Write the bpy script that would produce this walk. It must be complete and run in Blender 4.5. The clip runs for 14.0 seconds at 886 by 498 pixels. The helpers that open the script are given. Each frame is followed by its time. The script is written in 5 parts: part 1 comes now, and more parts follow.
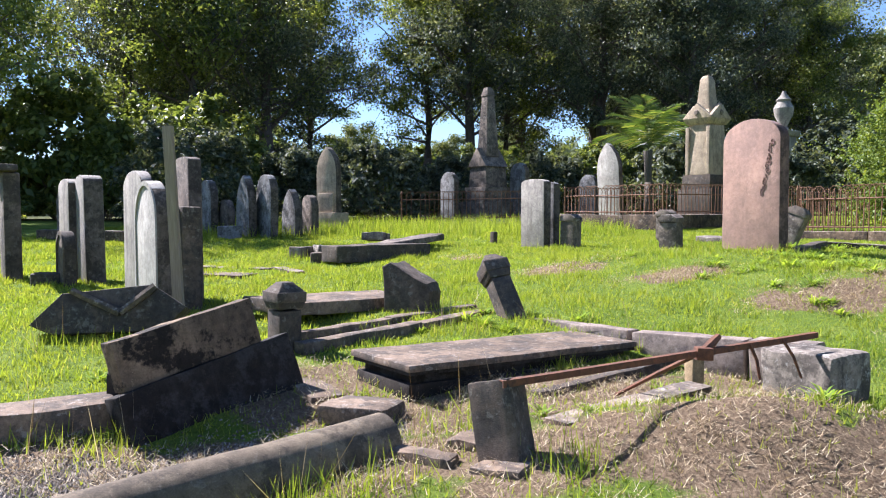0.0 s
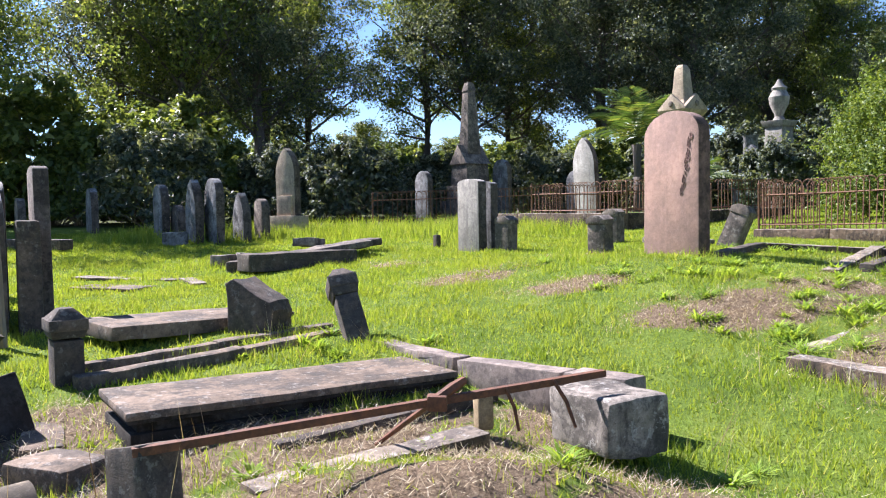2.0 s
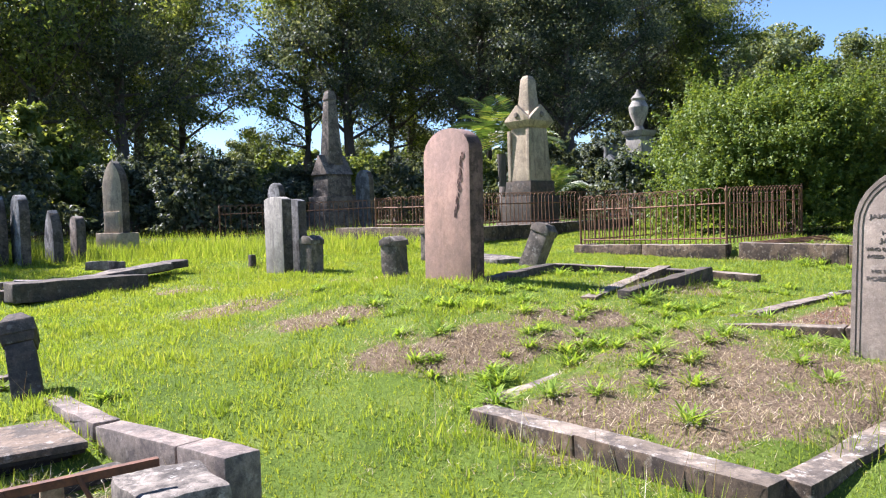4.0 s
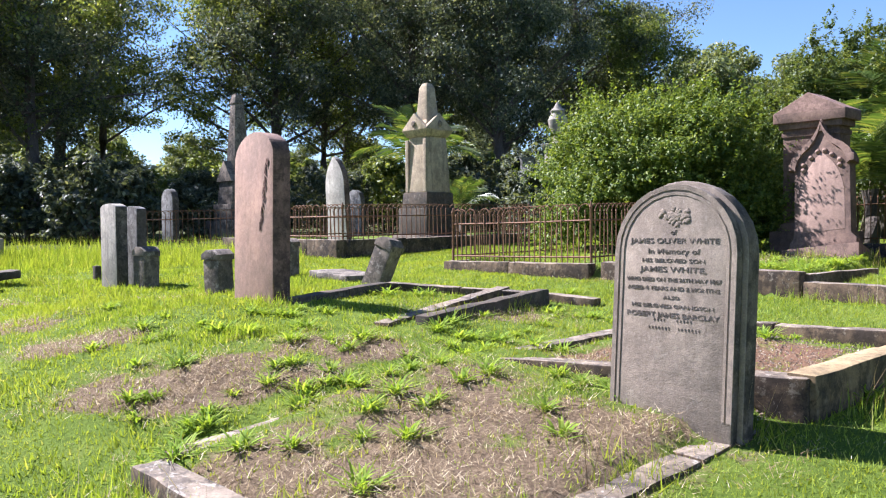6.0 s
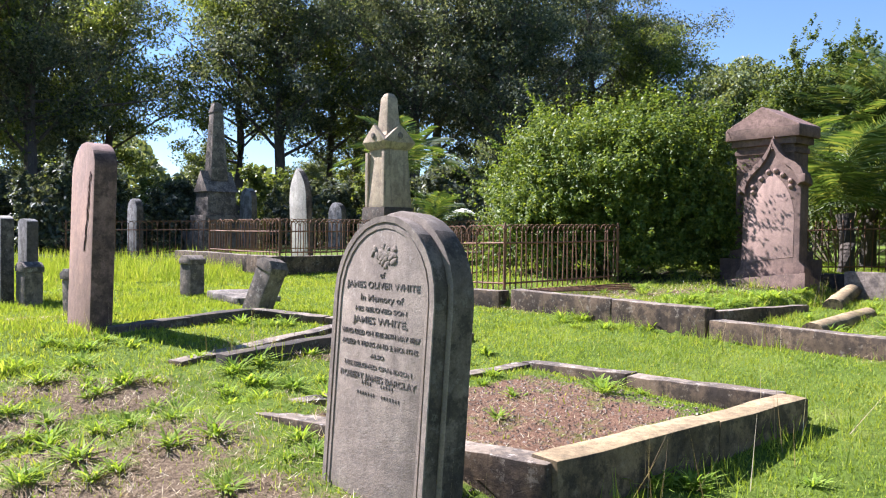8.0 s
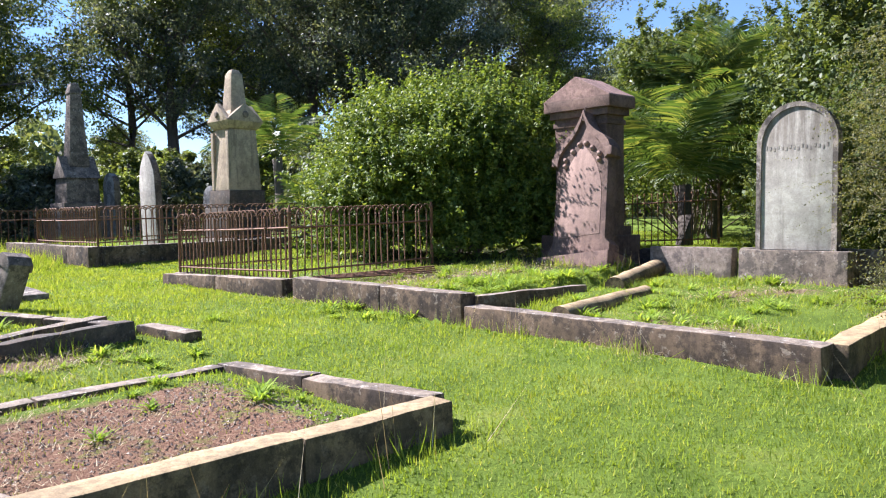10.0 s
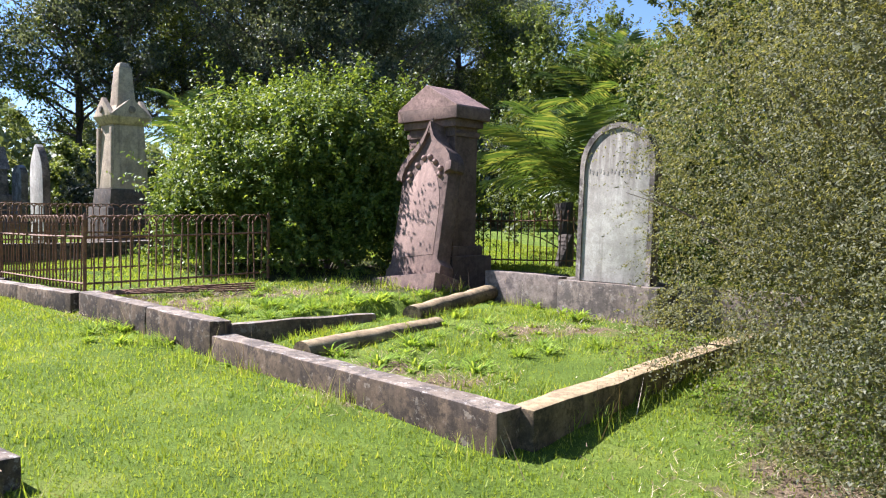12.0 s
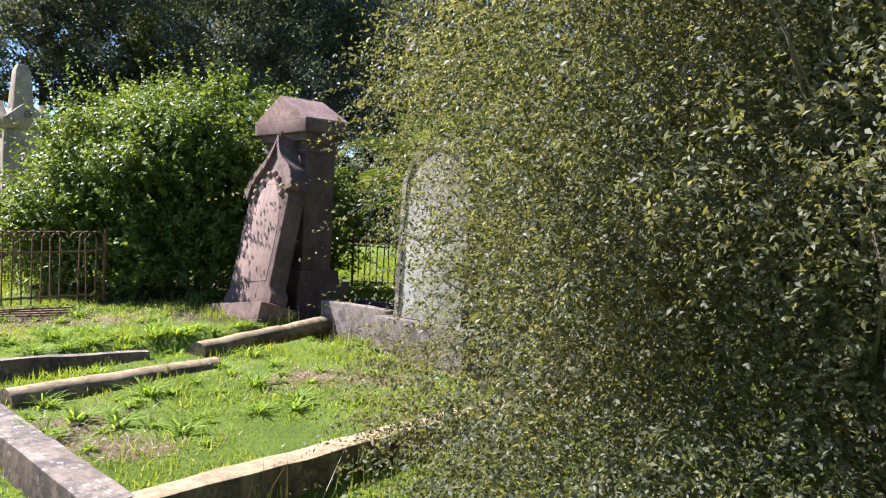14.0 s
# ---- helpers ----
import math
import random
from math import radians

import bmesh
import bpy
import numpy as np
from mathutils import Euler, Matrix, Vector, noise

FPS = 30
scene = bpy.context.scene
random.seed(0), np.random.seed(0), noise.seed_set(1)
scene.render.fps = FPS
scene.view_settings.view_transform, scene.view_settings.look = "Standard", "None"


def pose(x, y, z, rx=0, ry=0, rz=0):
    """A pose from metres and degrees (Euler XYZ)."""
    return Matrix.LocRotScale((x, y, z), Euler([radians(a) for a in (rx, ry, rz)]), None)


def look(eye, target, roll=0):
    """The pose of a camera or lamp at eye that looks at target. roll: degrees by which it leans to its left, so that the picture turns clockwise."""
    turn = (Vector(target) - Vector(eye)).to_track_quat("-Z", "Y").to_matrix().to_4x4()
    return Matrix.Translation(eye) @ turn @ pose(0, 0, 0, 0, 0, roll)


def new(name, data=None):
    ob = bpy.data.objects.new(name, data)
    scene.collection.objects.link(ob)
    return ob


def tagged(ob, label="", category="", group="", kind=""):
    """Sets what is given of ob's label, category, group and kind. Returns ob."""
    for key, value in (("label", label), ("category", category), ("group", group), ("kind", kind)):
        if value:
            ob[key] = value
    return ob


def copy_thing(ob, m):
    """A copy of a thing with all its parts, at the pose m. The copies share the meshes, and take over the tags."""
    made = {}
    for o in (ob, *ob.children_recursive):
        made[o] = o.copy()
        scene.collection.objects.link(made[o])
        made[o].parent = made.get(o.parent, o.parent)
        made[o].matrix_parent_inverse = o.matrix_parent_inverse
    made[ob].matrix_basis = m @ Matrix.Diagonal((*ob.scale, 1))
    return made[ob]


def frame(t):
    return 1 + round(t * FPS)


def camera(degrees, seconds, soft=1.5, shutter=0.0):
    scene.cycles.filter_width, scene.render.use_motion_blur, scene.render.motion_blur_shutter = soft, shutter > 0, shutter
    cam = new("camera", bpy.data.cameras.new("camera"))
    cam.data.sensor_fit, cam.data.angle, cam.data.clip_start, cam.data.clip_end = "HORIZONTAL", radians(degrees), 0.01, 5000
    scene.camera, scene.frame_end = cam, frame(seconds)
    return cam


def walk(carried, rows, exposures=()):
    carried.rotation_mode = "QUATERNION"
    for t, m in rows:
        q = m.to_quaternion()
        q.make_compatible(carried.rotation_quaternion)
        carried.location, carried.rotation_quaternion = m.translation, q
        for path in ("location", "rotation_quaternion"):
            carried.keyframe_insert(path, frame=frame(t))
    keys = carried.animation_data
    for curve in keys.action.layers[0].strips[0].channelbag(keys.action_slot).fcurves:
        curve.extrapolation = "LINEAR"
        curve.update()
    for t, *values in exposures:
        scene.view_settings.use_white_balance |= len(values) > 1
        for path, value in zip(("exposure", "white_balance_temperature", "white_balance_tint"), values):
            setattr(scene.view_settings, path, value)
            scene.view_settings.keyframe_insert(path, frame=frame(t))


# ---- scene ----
cam = camera(59.3, 14.0, soft=1.15)
METRES, EYE, TILT, LEAN, TURN = 13.0, 1.5, -2.5, 0.0, 0.0
ROWS = [
    (0.0, 0.0, 0.0, 0.0, 0.0, 0.0, -0.0),
    (0.5, 0.031, 0.0181, 0.0042, 1.24, -0.07, 0.16),
    (1.0, 0.0626, 0.0265, 0.0042, 2.55, -0.16, 0.3),
    (1.5, 0.0898, 0.0362, 0.0079, 2.98, -0.27, 0.54),
    (2.0, 0.1208, 0.0576, 0.0103, 2.12, -0.27, 0.9),
    (2.5, 0.1517, 0.0707, 0.0125, 0.33, -0.22, 1.01),
    (3.0, 0.1855, 0.0789, 0.0177, -1.79, -0.14, 1.2),
    (5.5, 0.3287, 0.1414, 0.0291, -6.54, 0.33, 1.39),
    (6.0, 0.3623, 0.1501, 0.0285, -7.43, 0.64, 0.83),
    (6.5, 0.3927, 0.1605, 0.0331, -6.85, 1.12, 0.13),
    (7.0, 0.4289, 0.1793, 0.0354, -4.78, 1.61, -0.46),
    (9.5, 0.6052, 0.2161, 0.0459, -5.92, 0.59, 0.66),
    (10.0, 0.6445, 0.2299, 0.0446, -9.11, -0.13, 1.44),
    (10.5, 0.68, 0.2358, 0.0485, -11.62, -0.78, 1.73),
    (11.0, 0.719, 0.2378, 0.0549, -12.26, -0.8, 1.13),
    (11.5, 0.7593, 0.2495, 0.0558, -11.54, -0.45, 0.28),
    (12.0, 0.7982, 0.2558, 0.0596, -9.96, -0.07, -0.67),
    (12.5, 0.8322, 0.2592, 0.0649, -8.71, 0.21, -1.31),
    (13.0, 0.872, 0.2749, 0.0682, -8.04, 0.32, -1.59),
    (13.5, 0.9054, 0.2852, 0.0727, -8.55, 0.46, -1.89),
    (14.0, 0.9419, 0.2927, 0.0778, -9.79, 0.63, -2.05),
]
walk(cam, [(t, pose(0, 0, EYE, TILT, LEAN, TURN) @ pose(METRES * x, METRES * y, METRES * z, 90 + pitch, roll, yaw)) for t, x, y, z, yaw, pitch, roll in ROWS],
     exposures=((0.0, 1.77, 5930, 19), (14.0, 1.77, 5930, 19)))

# ---- light ----
RISE = 44
SUN = Vector((-0.82 * math.cos(radians(RISE)), 0.572 * math.cos(radians(RISE)), math.sin(radians(RISE))))
world = bpy.data.worlds.new("sky")
scene.world = world
world.use_nodes = True
wn = world.node_tree.nodes
sky = wn.new("ShaderNodeTexSky")
sky.sky_type = "NISHITA"
sky.sun_disc = False
sky.sun_elevation = radians(RISE)
sky.sun_rotation = math.atan2(SUN.x, SUN.y)
sky.air_density, sky.dust_density, sky.ozone_density = 1.0, 0.0, 5.0
wn["Background"].inputs["Strength"].default_value = 0.058
world.node_tree.links.new(sky.outputs["Color"], wn["Background"].inputs["Color"])
sun = new("sun", bpy.data.lights.new("sun", "SUN"))
sun.data.energy, sun.data.angle, sun.data.color = 5.0, radians(0.5), (1.0, 0.965, 0.92)
sun.matrix_world = look(SUN * 60, (0, 0, 0))

# ---- materials ----


def nodes_of(name):
    m = bpy.data.materials.new(name)
    m.use_nodes = True
    return m, m.node_tree.nodes, m.node_tree.links, m.node_tree.nodes["Principled BSDF"]


def noise_node(n, l, vec, scale, detail=6, rough=0.6):
    t = n.new("ShaderNodeTexNoise")
    t.inputs["Scale"].default_value, t.inputs["Detail"].default_value, t.inputs["Roughness"].default_value = scale, detail, rough
    l.new(vec, t.inputs["Vector"])
    return t.outputs["Fac"]


def ramp(n, l, fac, stops):
    r = n.new("ShaderNodeValToRGB")
    while len(r.color_ramp.elements) < len(stops):
        r.color_ramp.elements.new(0.5)
    for e, (p, c) in zip(r.color_ramp.elements, stops):
        e.position, e.color = p, (*c, 1) if len(c) == 3 else c
    l.new(fac, r.inputs["Fac"])
    return r.outputs["Color"]


def mixc(n, l, fac, a, b, mode="MIX"):
    m = n.new("ShaderNodeMix")
    m.data_type, m.blend_type = "RGBA", mode
    for sock, v in ((m.inputs[0], fac), (m.inputs[6], a), (m.inputs[7], b)):
        if isinstance(v, (int, float)):
            sock.default_value = v
        elif isinstance(v, tuple):
            sock.default_value = (*v, 1)
        else:
            l.new(v, sock)
    return m.outputs[2]


def g3(v):
    return (v, v, v)


def stone(name, light, dark, streak=0.4, lichen=0.25, lichen_colour=(0.5, 0.48, 0.4), rough=0.9, scale=1.0, bump=0.34, soot=(0.05, 0.045, 0.04), mould=0.66, top_stain=None, mottled=0.8):
    """Weathered stone: broad patches, vertical rain streaks, lichen spots and grain."""
    m, n, l, b = nodes_of(name)
    co = n.new("ShaderNodeTexCoord")
    info = n.new("ShaderNodeObjectInfo")
    mp = n.new("ShaderNodeMapping")
    l.new(co.outputs["Object"], mp.inputs["Vector"])
    mul = n.new("ShaderNodeVectorMath")
    mul.operation = "MULTIPLY"
    mul.inputs[1].default_value = (17, 31, 11)
    l.new(info.outputs["Random"], mul.inputs[0])
    l.new(mul.outputs[0], mp.inputs["Location"])
    v = mp.outputs["Vector"]
    broad = noise_node(n, l, v, 2.2 * scale, 8, 0.65)
    col = ramp(n, l, broad, [(0.32, dark), (0.66, light)])
    st = n.new("ShaderNodeMapping")
    st.inputs["Scale"].default_value = (9, 9, 0.9)
    l.new(v, st.inputs["Vector"])
    streaks = ramp(n, l, noise_node(n, l, st.outputs["Vector"], 1.0 * scale, 5, 0.6), [(0.5, g3(0)), (0.72, g3(streak))])
    col = mixc(n, l, streaks, col, soot)
    blotch = ramp(n, l, noise_node(n, l, v, 4.3 * scale, 9, 0.75), [(0.485, g3(0)), (0.545, g3(mould))])
    col = mixc(n, l, blotch, col, soot)
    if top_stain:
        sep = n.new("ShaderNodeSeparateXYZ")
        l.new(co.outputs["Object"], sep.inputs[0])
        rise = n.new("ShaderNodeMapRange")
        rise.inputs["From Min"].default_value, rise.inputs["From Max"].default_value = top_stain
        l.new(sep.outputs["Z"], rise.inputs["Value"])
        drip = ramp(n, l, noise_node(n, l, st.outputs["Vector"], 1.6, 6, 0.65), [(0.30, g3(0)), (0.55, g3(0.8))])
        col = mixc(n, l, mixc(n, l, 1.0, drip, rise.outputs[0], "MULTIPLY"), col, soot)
    pale = ramp(n, l, noise_node(n, l, v, 6.5 * scale, 7, 0.8), [(0.59, g3(0)), (0.63, g3(lichen))])
    col = mixc(n, l, pale, col, lichen_colour)
    spots = ramp(n, l, noise_node(n, l, v, 14 * scale, 4, 0.7), [(0.60, g3(0)), (0.635, g3(lichen))])
    col = mixc(n, l, spots, col, lichen_colour)
    mottle = noise_node(n, l, v, 19 * scale, 8, 0.75)
    col = mixc(n, l, mottled, col, ramp(n, l, mottle, [(0.30, g3(0.45)), (0.50, g3(1.0)), (0.70, g3(1.5))]), "MULTIPLY")
    grain = noise_node(n, l, v, 130, 3, 0.7)
    col = mixc(n, l, 0.45, col, ramp(n, l, grain, [(0.25, g3(0.45)), (0.75, g3(1.5))]), "MULTIPLY")
    l.new(col, b.inputs["Base Color"])
    b.inputs["Roughness"].default_value = rough
    b.inputs["Specular IOR Level"].default_value = 0.25
    bp = n.new("ShaderNodeBump")
    bp.inputs["Strength"].default_value, bp.inputs["Distance"].default_value = bump, 0.02
    l.new(mixc(n, l, 0.5, noise_node(n, l, v, 11, 9, 0.7), grain), bp.inputs["Height"])
    l.new(bp.outputs["Normal"], b.inputs["Normal"])
    return m


PINK = stone("pink_sandstone", (0.40, 0.245, 0.185), (0.27, 0.17, 0.135), 0.5, 0.1, (0.48, 0.36, 0.29), soot=(0.20, 0.135, 0.11), mould=0.35, mottled=0.35, top_stain=(1.15, 1.75))
GREY = stone("grey_sandstone", (0.30, 0.238, 0.193), (0.195, 0.152, 0.124), 0.3, 0.25, (0.42, 0.37, 0.31), soot=(0.11, 0.09, 0.08))
PALE = stone("pale_marble", (0.46, 0.425, 0.37), (0.28, 0.255, 0.22), 0.6, 0.2, (0.3, 0.29, 0.26), soot=(0.14, 0.13, 0.12), mottled=0.45, mould=0.3)
CREAM = stone("cream_sandstone", (0.48, 0.38, 0.26), (0.29, 0.225, 0.155), 0.7, 0.1, soot=(0.15, 0.12, 0.09), mould=0.4, mottled=0.4)
DARK = stone("dark_weathered_stone", (0.14, 0.106, 0.08), (0.05, 0.039, 0.03), 0.4, 0.35, (0.26, 0.24, 0.2))
# near-black: shade of faces turned from the sun is put into the colour
SHADED_BLACK = stone("shaded_black_slab", (0.033, 0.025, 0.019), (0.010, 0.008, 0.0065), 0.5, 0.08, (0.16, 0.13, 0.095))
COLUMN = stone("brown_column_stone", (0.19, 0.148, 0.10), (0.095, 0.073, 0.05), 0.4, 0.15, (0.32, 0.28, 0.22), soot=(0.05, 0.04, 0.03), mottled=0.5)
MIDST = stone("brown_grey_stone", (0.25, 0.20, 0.158), (0.115, 0.09, 0.071), 0.4, 0.35, (0.42, 0.38, 0.33))
KERB = stone("grey_kerb_stone", (0.32, 0.27, 0.22), (0.10, 0.085, 0.07), 0.85, 0.4, (0.5, 0.47, 0.42), soot=(0.04, 0.034, 0.03))
TAN = stone("tan_sandstone", (0.43, 0.315, 0.175), (0.27, 0.195, 0.108), 0.35, 0.15, (0.42, 0.35, 0.25), soot=(0.09, 0.07, 0.05), mould=0.3)
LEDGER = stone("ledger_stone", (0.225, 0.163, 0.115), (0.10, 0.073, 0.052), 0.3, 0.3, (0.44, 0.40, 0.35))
RED = stone("red_sandstone", (0.21, 0.135, 0.104), (0.115, 0.076, 0.06), 0.5, 0.1, (0.36, 0.26, 0.21), soot=(0.075, 0.05, 0.042), mould=0.5, mottled=0.5)
SLATE = stone("blue_grey_stone", (0.24, 0.235, 0.23), (0.12, 0.118, 0.115), 0.4, 0.2, (0.4, 0.4, 0.37))
JW_FACE = stone("stained_grey_sandstone", (0.31, 0.25, 0.198), (0.215, 0.17, 0.135), 0.45, 0.2, (0.42, 0.37, 0.31), soot=(0.10, 0.08, 0.068), mould=0.25, top_stain=(0.85, 1.5), mottled=0.35)
INCISED = stone("incised_letter", (0.15, 0.124, 0.106), (0.095, 0.078, 0.066), 0.2, 0.0)
# kerb tops are paler; side colours hold mould and painted-in shade
KERB_TOP = stone("pale_kerb_top", (0.31, 0.25, 0.19), (0.13, 0.10, 0.074), 0.3, 0.5, (0.50, 0.465, 0.41), soot=(0.06, 0.05, 0.045))
KERB_SIDE = stone("mouldy_shaded_kerb_side", (0.19, 0.13, 0.083), (0.055, 0.039, 0.027), 0.7, 0.35, (0.36, 0.31, 0.25), soot=(0.025, 0.02, 0.018))
TAN_SIDE = stone("mouldy_shaded_tan_side", (0.25, 0.175, 0.095), (0.10, 0.072, 0.043), 0.6, 0.15, (0.28, 0.23, 0.17), soot=(0.03, 0.024, 0.018))
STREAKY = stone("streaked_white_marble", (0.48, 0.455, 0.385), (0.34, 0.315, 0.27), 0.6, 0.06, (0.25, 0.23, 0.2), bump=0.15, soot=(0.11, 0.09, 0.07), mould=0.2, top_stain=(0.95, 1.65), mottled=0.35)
OLDGREY = stone("old_grey_marble", (0.37, 0.335, 0.285), (0.21, 0.187, 0.16), 0.7, 0.3, (0.16, 0.15, 0.13), soot=(0.09, 0.08, 0.072), mottled=0.45, mould=0.3)


def rust(name, light, dark):
    m, n, l, b = nodes_of(name)
    co = n.new("ShaderNodeTexCoord")
    v = co.outputs["Object"]
    col = ramp(n, l, noise_node(n, l, v, 22, 8, 0.7), [(0.3, dark), (0.7, light)])
    l.new(col, b.inputs["Base Color"])
    b.inputs["Roughness"].default_value = 0.8
    b.inputs["Metallic"].default_value = 0.15
    bp = n.new("ShaderNodeBump")
    bp.inputs["Strength"].default_value, bp.inputs["Distance"].default_value = 0.4, 0.004
    l.new(noise_node(n, l, v, 120, 4), bp.inputs["Height"])
    l.new(bp.outputs["Normal"], b.inputs["Normal"])
    return m


RUST = rust("rusty_iron", (0.20, 0.075, 0.034), (0.055, 0.026, 0.017))
IRON = rust("old_fence_iron", (0.27, 0.125, 0.062), (0.06, 0.034, 0.022))


def wood(name, light, dark):
    m, n, l, b = nodes_of(name)
    co = n.new("ShaderNodeTexCoord")
    mp = n.new("ShaderNodeMapping")
    mp.inputs["Scale"].default_value = (14, 14, 1.2)
    l.new(co.outputs["Object"], mp.inputs["Vector"])
    f = noise_node(n, l, mp.outputs["Vector"], 2.5, 8, 0.7)
    l.new(ramp(n, l, f, [(0.3, dark), (0.7, light)]), b.inputs["Base Color"])
    b.inputs["Roughness"].default_value = 0.9
    bp = n.new("ShaderNodeBump")
    bp.inputs["Strength"].default_value, bp.inputs["Distance"].default_value = 0.5, 0.02
    l.new(f, bp.inputs["Height"])
    l.new(bp.outputs["Normal"], b.inputs["Normal"])
    return m


TIMBER = wood("grey_timber", (0.34, 0.265, 0.175), (0.18, 0.135, 0.09))
BARK = wood("tree_bark", (0.13, 0.105, 0.085), (0.04, 0.032, 0.027))
TWIG = wood("thin_twig", (0.20, 0.15, 0.10), (0.09, 0.07, 0.05))


def leaf(name, stops, through_light=0.4, gloss=0.35, rough=0.45, patches=None):
    """Foliage: colour varies from leaf to leaf, light comes through from behind."""
    m, n, l, b = nodes_of(name)
    geo = n.new("ShaderNodeNewGeometry")
    col = ramp(n, l, geo.outputs["Random Per Island"], stops)
    if patches:
        co = n.new("ShaderNodeTexCoord")
        col = mixc(n, l, ramp(n, l, noise_node(n, l, co.outputs["Object"], 0.9, 6, 0.7), [(0.42, g3(0)), (0.66, g3(0.55))]), col, patches)
    l.new(col, b.inputs["Base Color"])
    b.inputs["Roughness"].default_value = rough
    b.inputs["Specular IOR Level"].default_value = gloss
    tr = n.new("ShaderNodeBsdfTranslucent")
    l.new(mixc(n, l, 1.0, col, (1.5, 1.35, 0.55), "MULTIPLY"), tr.inputs["Color"])
    mx = n.new("ShaderNodeMixShader")
    mx.inputs[0].default_value = through_light
    l.new(b.outputs[0], mx.inputs[1])
    l.new(tr.outputs[0], mx.inputs[2])
    l.new(mx.outputs[0], n["Material Output"].inputs["Surface"])
    return m


GRASS = leaf("grass_blades", [(0.0, (0.12, 0.19, 0.022)), (0.5, (0.20, 0.285, 0.036)), (0.9, (0.28, 0.36, 0.062)), (1.0, (0.40, 0.39, 0.15))], 0.45, 0.2, 0.6, (0.30, 0.335, 0.05))
STRAW = leaf("dry_straw", [(0.0, (0.10, 0.062, 0.036)), (0.4, (0.29, 0.21, 0.125)), (0.8, (0.50, 0.41, 0.27)), (1.0, (0.62, 0.55, 0.41))], 0.2, 0.2, 0.7)
WEED = leaf("weed_leaf", [(0.0, (0.15, 0.245, 0.035)), (0.6, (0.24, 0.35, 0.05)), (1.0, (0.36, 0.45, 0.10))], 0.48, 0.1, 0.7)
# hazy veil over the trees is put into this bluish grey leaf colour
LEAF_TREE = leaf("tree_leaf", [(0.0, (0.044, 0.062, 0.047)), (0.5, (0.082, 0.105, 0.078)), (0.84, (0.13, 0.155, 0.105)), (1.0, (0.25, 0.27, 0.19))], 0.38, 0.25, 0.55)
LEAF_LIGHT = leaf("light_tree_leaf", [(0.0, (0.07, 0.105, 0.032)), (0.6, (0.125, 0.17, 0.05)), (1.0, (0.25, 0.29, 0.09))], 0.52, 0.4, 0.45)
LEAF_HAZE = leaf("grey_green_leaf", [(0.0, (0.09, 0.12, 0.06)), (0.6, (0.15, 0.19, 0.09)), (1.0, (0.25, 0.27, 0.14))], 0.35, 0.3, 0.5)
LEAF_BUSH = leaf("bush_leaf", [(0.0, (0.065, 0.11, 0.022)), (0.6, (0.13, 0.19, 0.034)), (1.0, (0.24, 0.29, 0.06))], 0.42, 0.3, 0.5)
LEAF_GROVE = leaf("grove_leaf", [(0.0, (0.05, 0.085, 0.024)), (0.6, (0.095, 0.14, 0.036)), (1.0, (0.18, 0.22, 0.06))], 0.4, 0.3, 0.5, (0.10, 0.105, 0.045))
LEAF_OLIVE = leaf("olive_hedge_leaf", [(0.0, (0.055, 0.066, 0.034)), (0.5, (0.10, 0.112, 0.056)), (0.85, (0.165, 0.17, 0.085)), (1.0, (0.27, 0.265, 0.165))], 0.46, 0.3, 0.55, (0.16, 0.15, 0.06))
LEAF_PALM = leaf("palm_leaflet", [(0.0, (0.045, 0.085, 0.025)), (0.7, (0.09, 0.145, 0.038)), (1.0, (0.22, 0.24, 0.07))], 0.4, 0.4, 0.4)


def ground_material():
    m, n, l, b = nodes_of("grassy_ground")
    co = n.new("ShaderNodeTexCoord")
    v = co.outputs["Object"]
    turf = ramp(n, l, noise_node(n, l, v, 1.6, 8, 0.7), [(0.3, (0.075, 0.118, 0.018)), (0.52, (0.13, 0.185, 0.028)), (0.72, (0.20, 0.235, 0.05))])
    turf = mixc(n, l, 0.6, turf, ramp(n, l, noise_node(n, l, v, 48, 7, 0.85), [(0.34, g3(0.25)), (0.66, g3(1.45))]), "MULTIPLY")
    dry = ramp(n, l, noise_node(n, l, v, 45, 8, 0.8), [(0.3, (0.05, 0.036, 0.024)), (0.5, (0.17, 0.12, 0.077)), (0.72, (0.36, 0.28, 0.18))])
    red = ramp(n, l, noise_node(n, l, v, 55, 8, 0.85), [(0.3, (0.055, 0.032, 0.024)), (0.5, (0.19, 0.105, 0.068)), (0.7, (0.38, 0.27, 0.17))])
    # darkened turf: shade under trees and shrub is put into the colour
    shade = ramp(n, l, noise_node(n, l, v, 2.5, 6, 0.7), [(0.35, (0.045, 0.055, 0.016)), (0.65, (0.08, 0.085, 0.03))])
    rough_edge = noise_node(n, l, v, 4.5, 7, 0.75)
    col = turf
    for name, c in (("dry", dry), ("red", red), ("shade_litter", shade)):
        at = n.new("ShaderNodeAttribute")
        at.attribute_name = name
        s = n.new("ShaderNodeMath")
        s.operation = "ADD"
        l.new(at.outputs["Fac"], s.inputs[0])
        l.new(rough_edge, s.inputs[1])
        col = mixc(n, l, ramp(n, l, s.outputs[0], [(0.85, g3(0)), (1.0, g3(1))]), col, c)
    l.new(col, b.inputs["Base Color"])
    b.inputs["Roughness"].default_value = 1.0
    b.inputs["Specular IOR Level"].default_value = 0.1
    bp = n.new("ShaderNodeBump")
    bp.inputs["Strength"].default_value, bp.inputs["Distance"].default_value = 0.8, 0.03
    l.new(noise_node(n, l, v, 50, 8, 0.8), bp.inputs["Height"])
    l.new(bp.outputs["Normal"], b.inputs["Normal"])
    return m


TURF = ground_material()

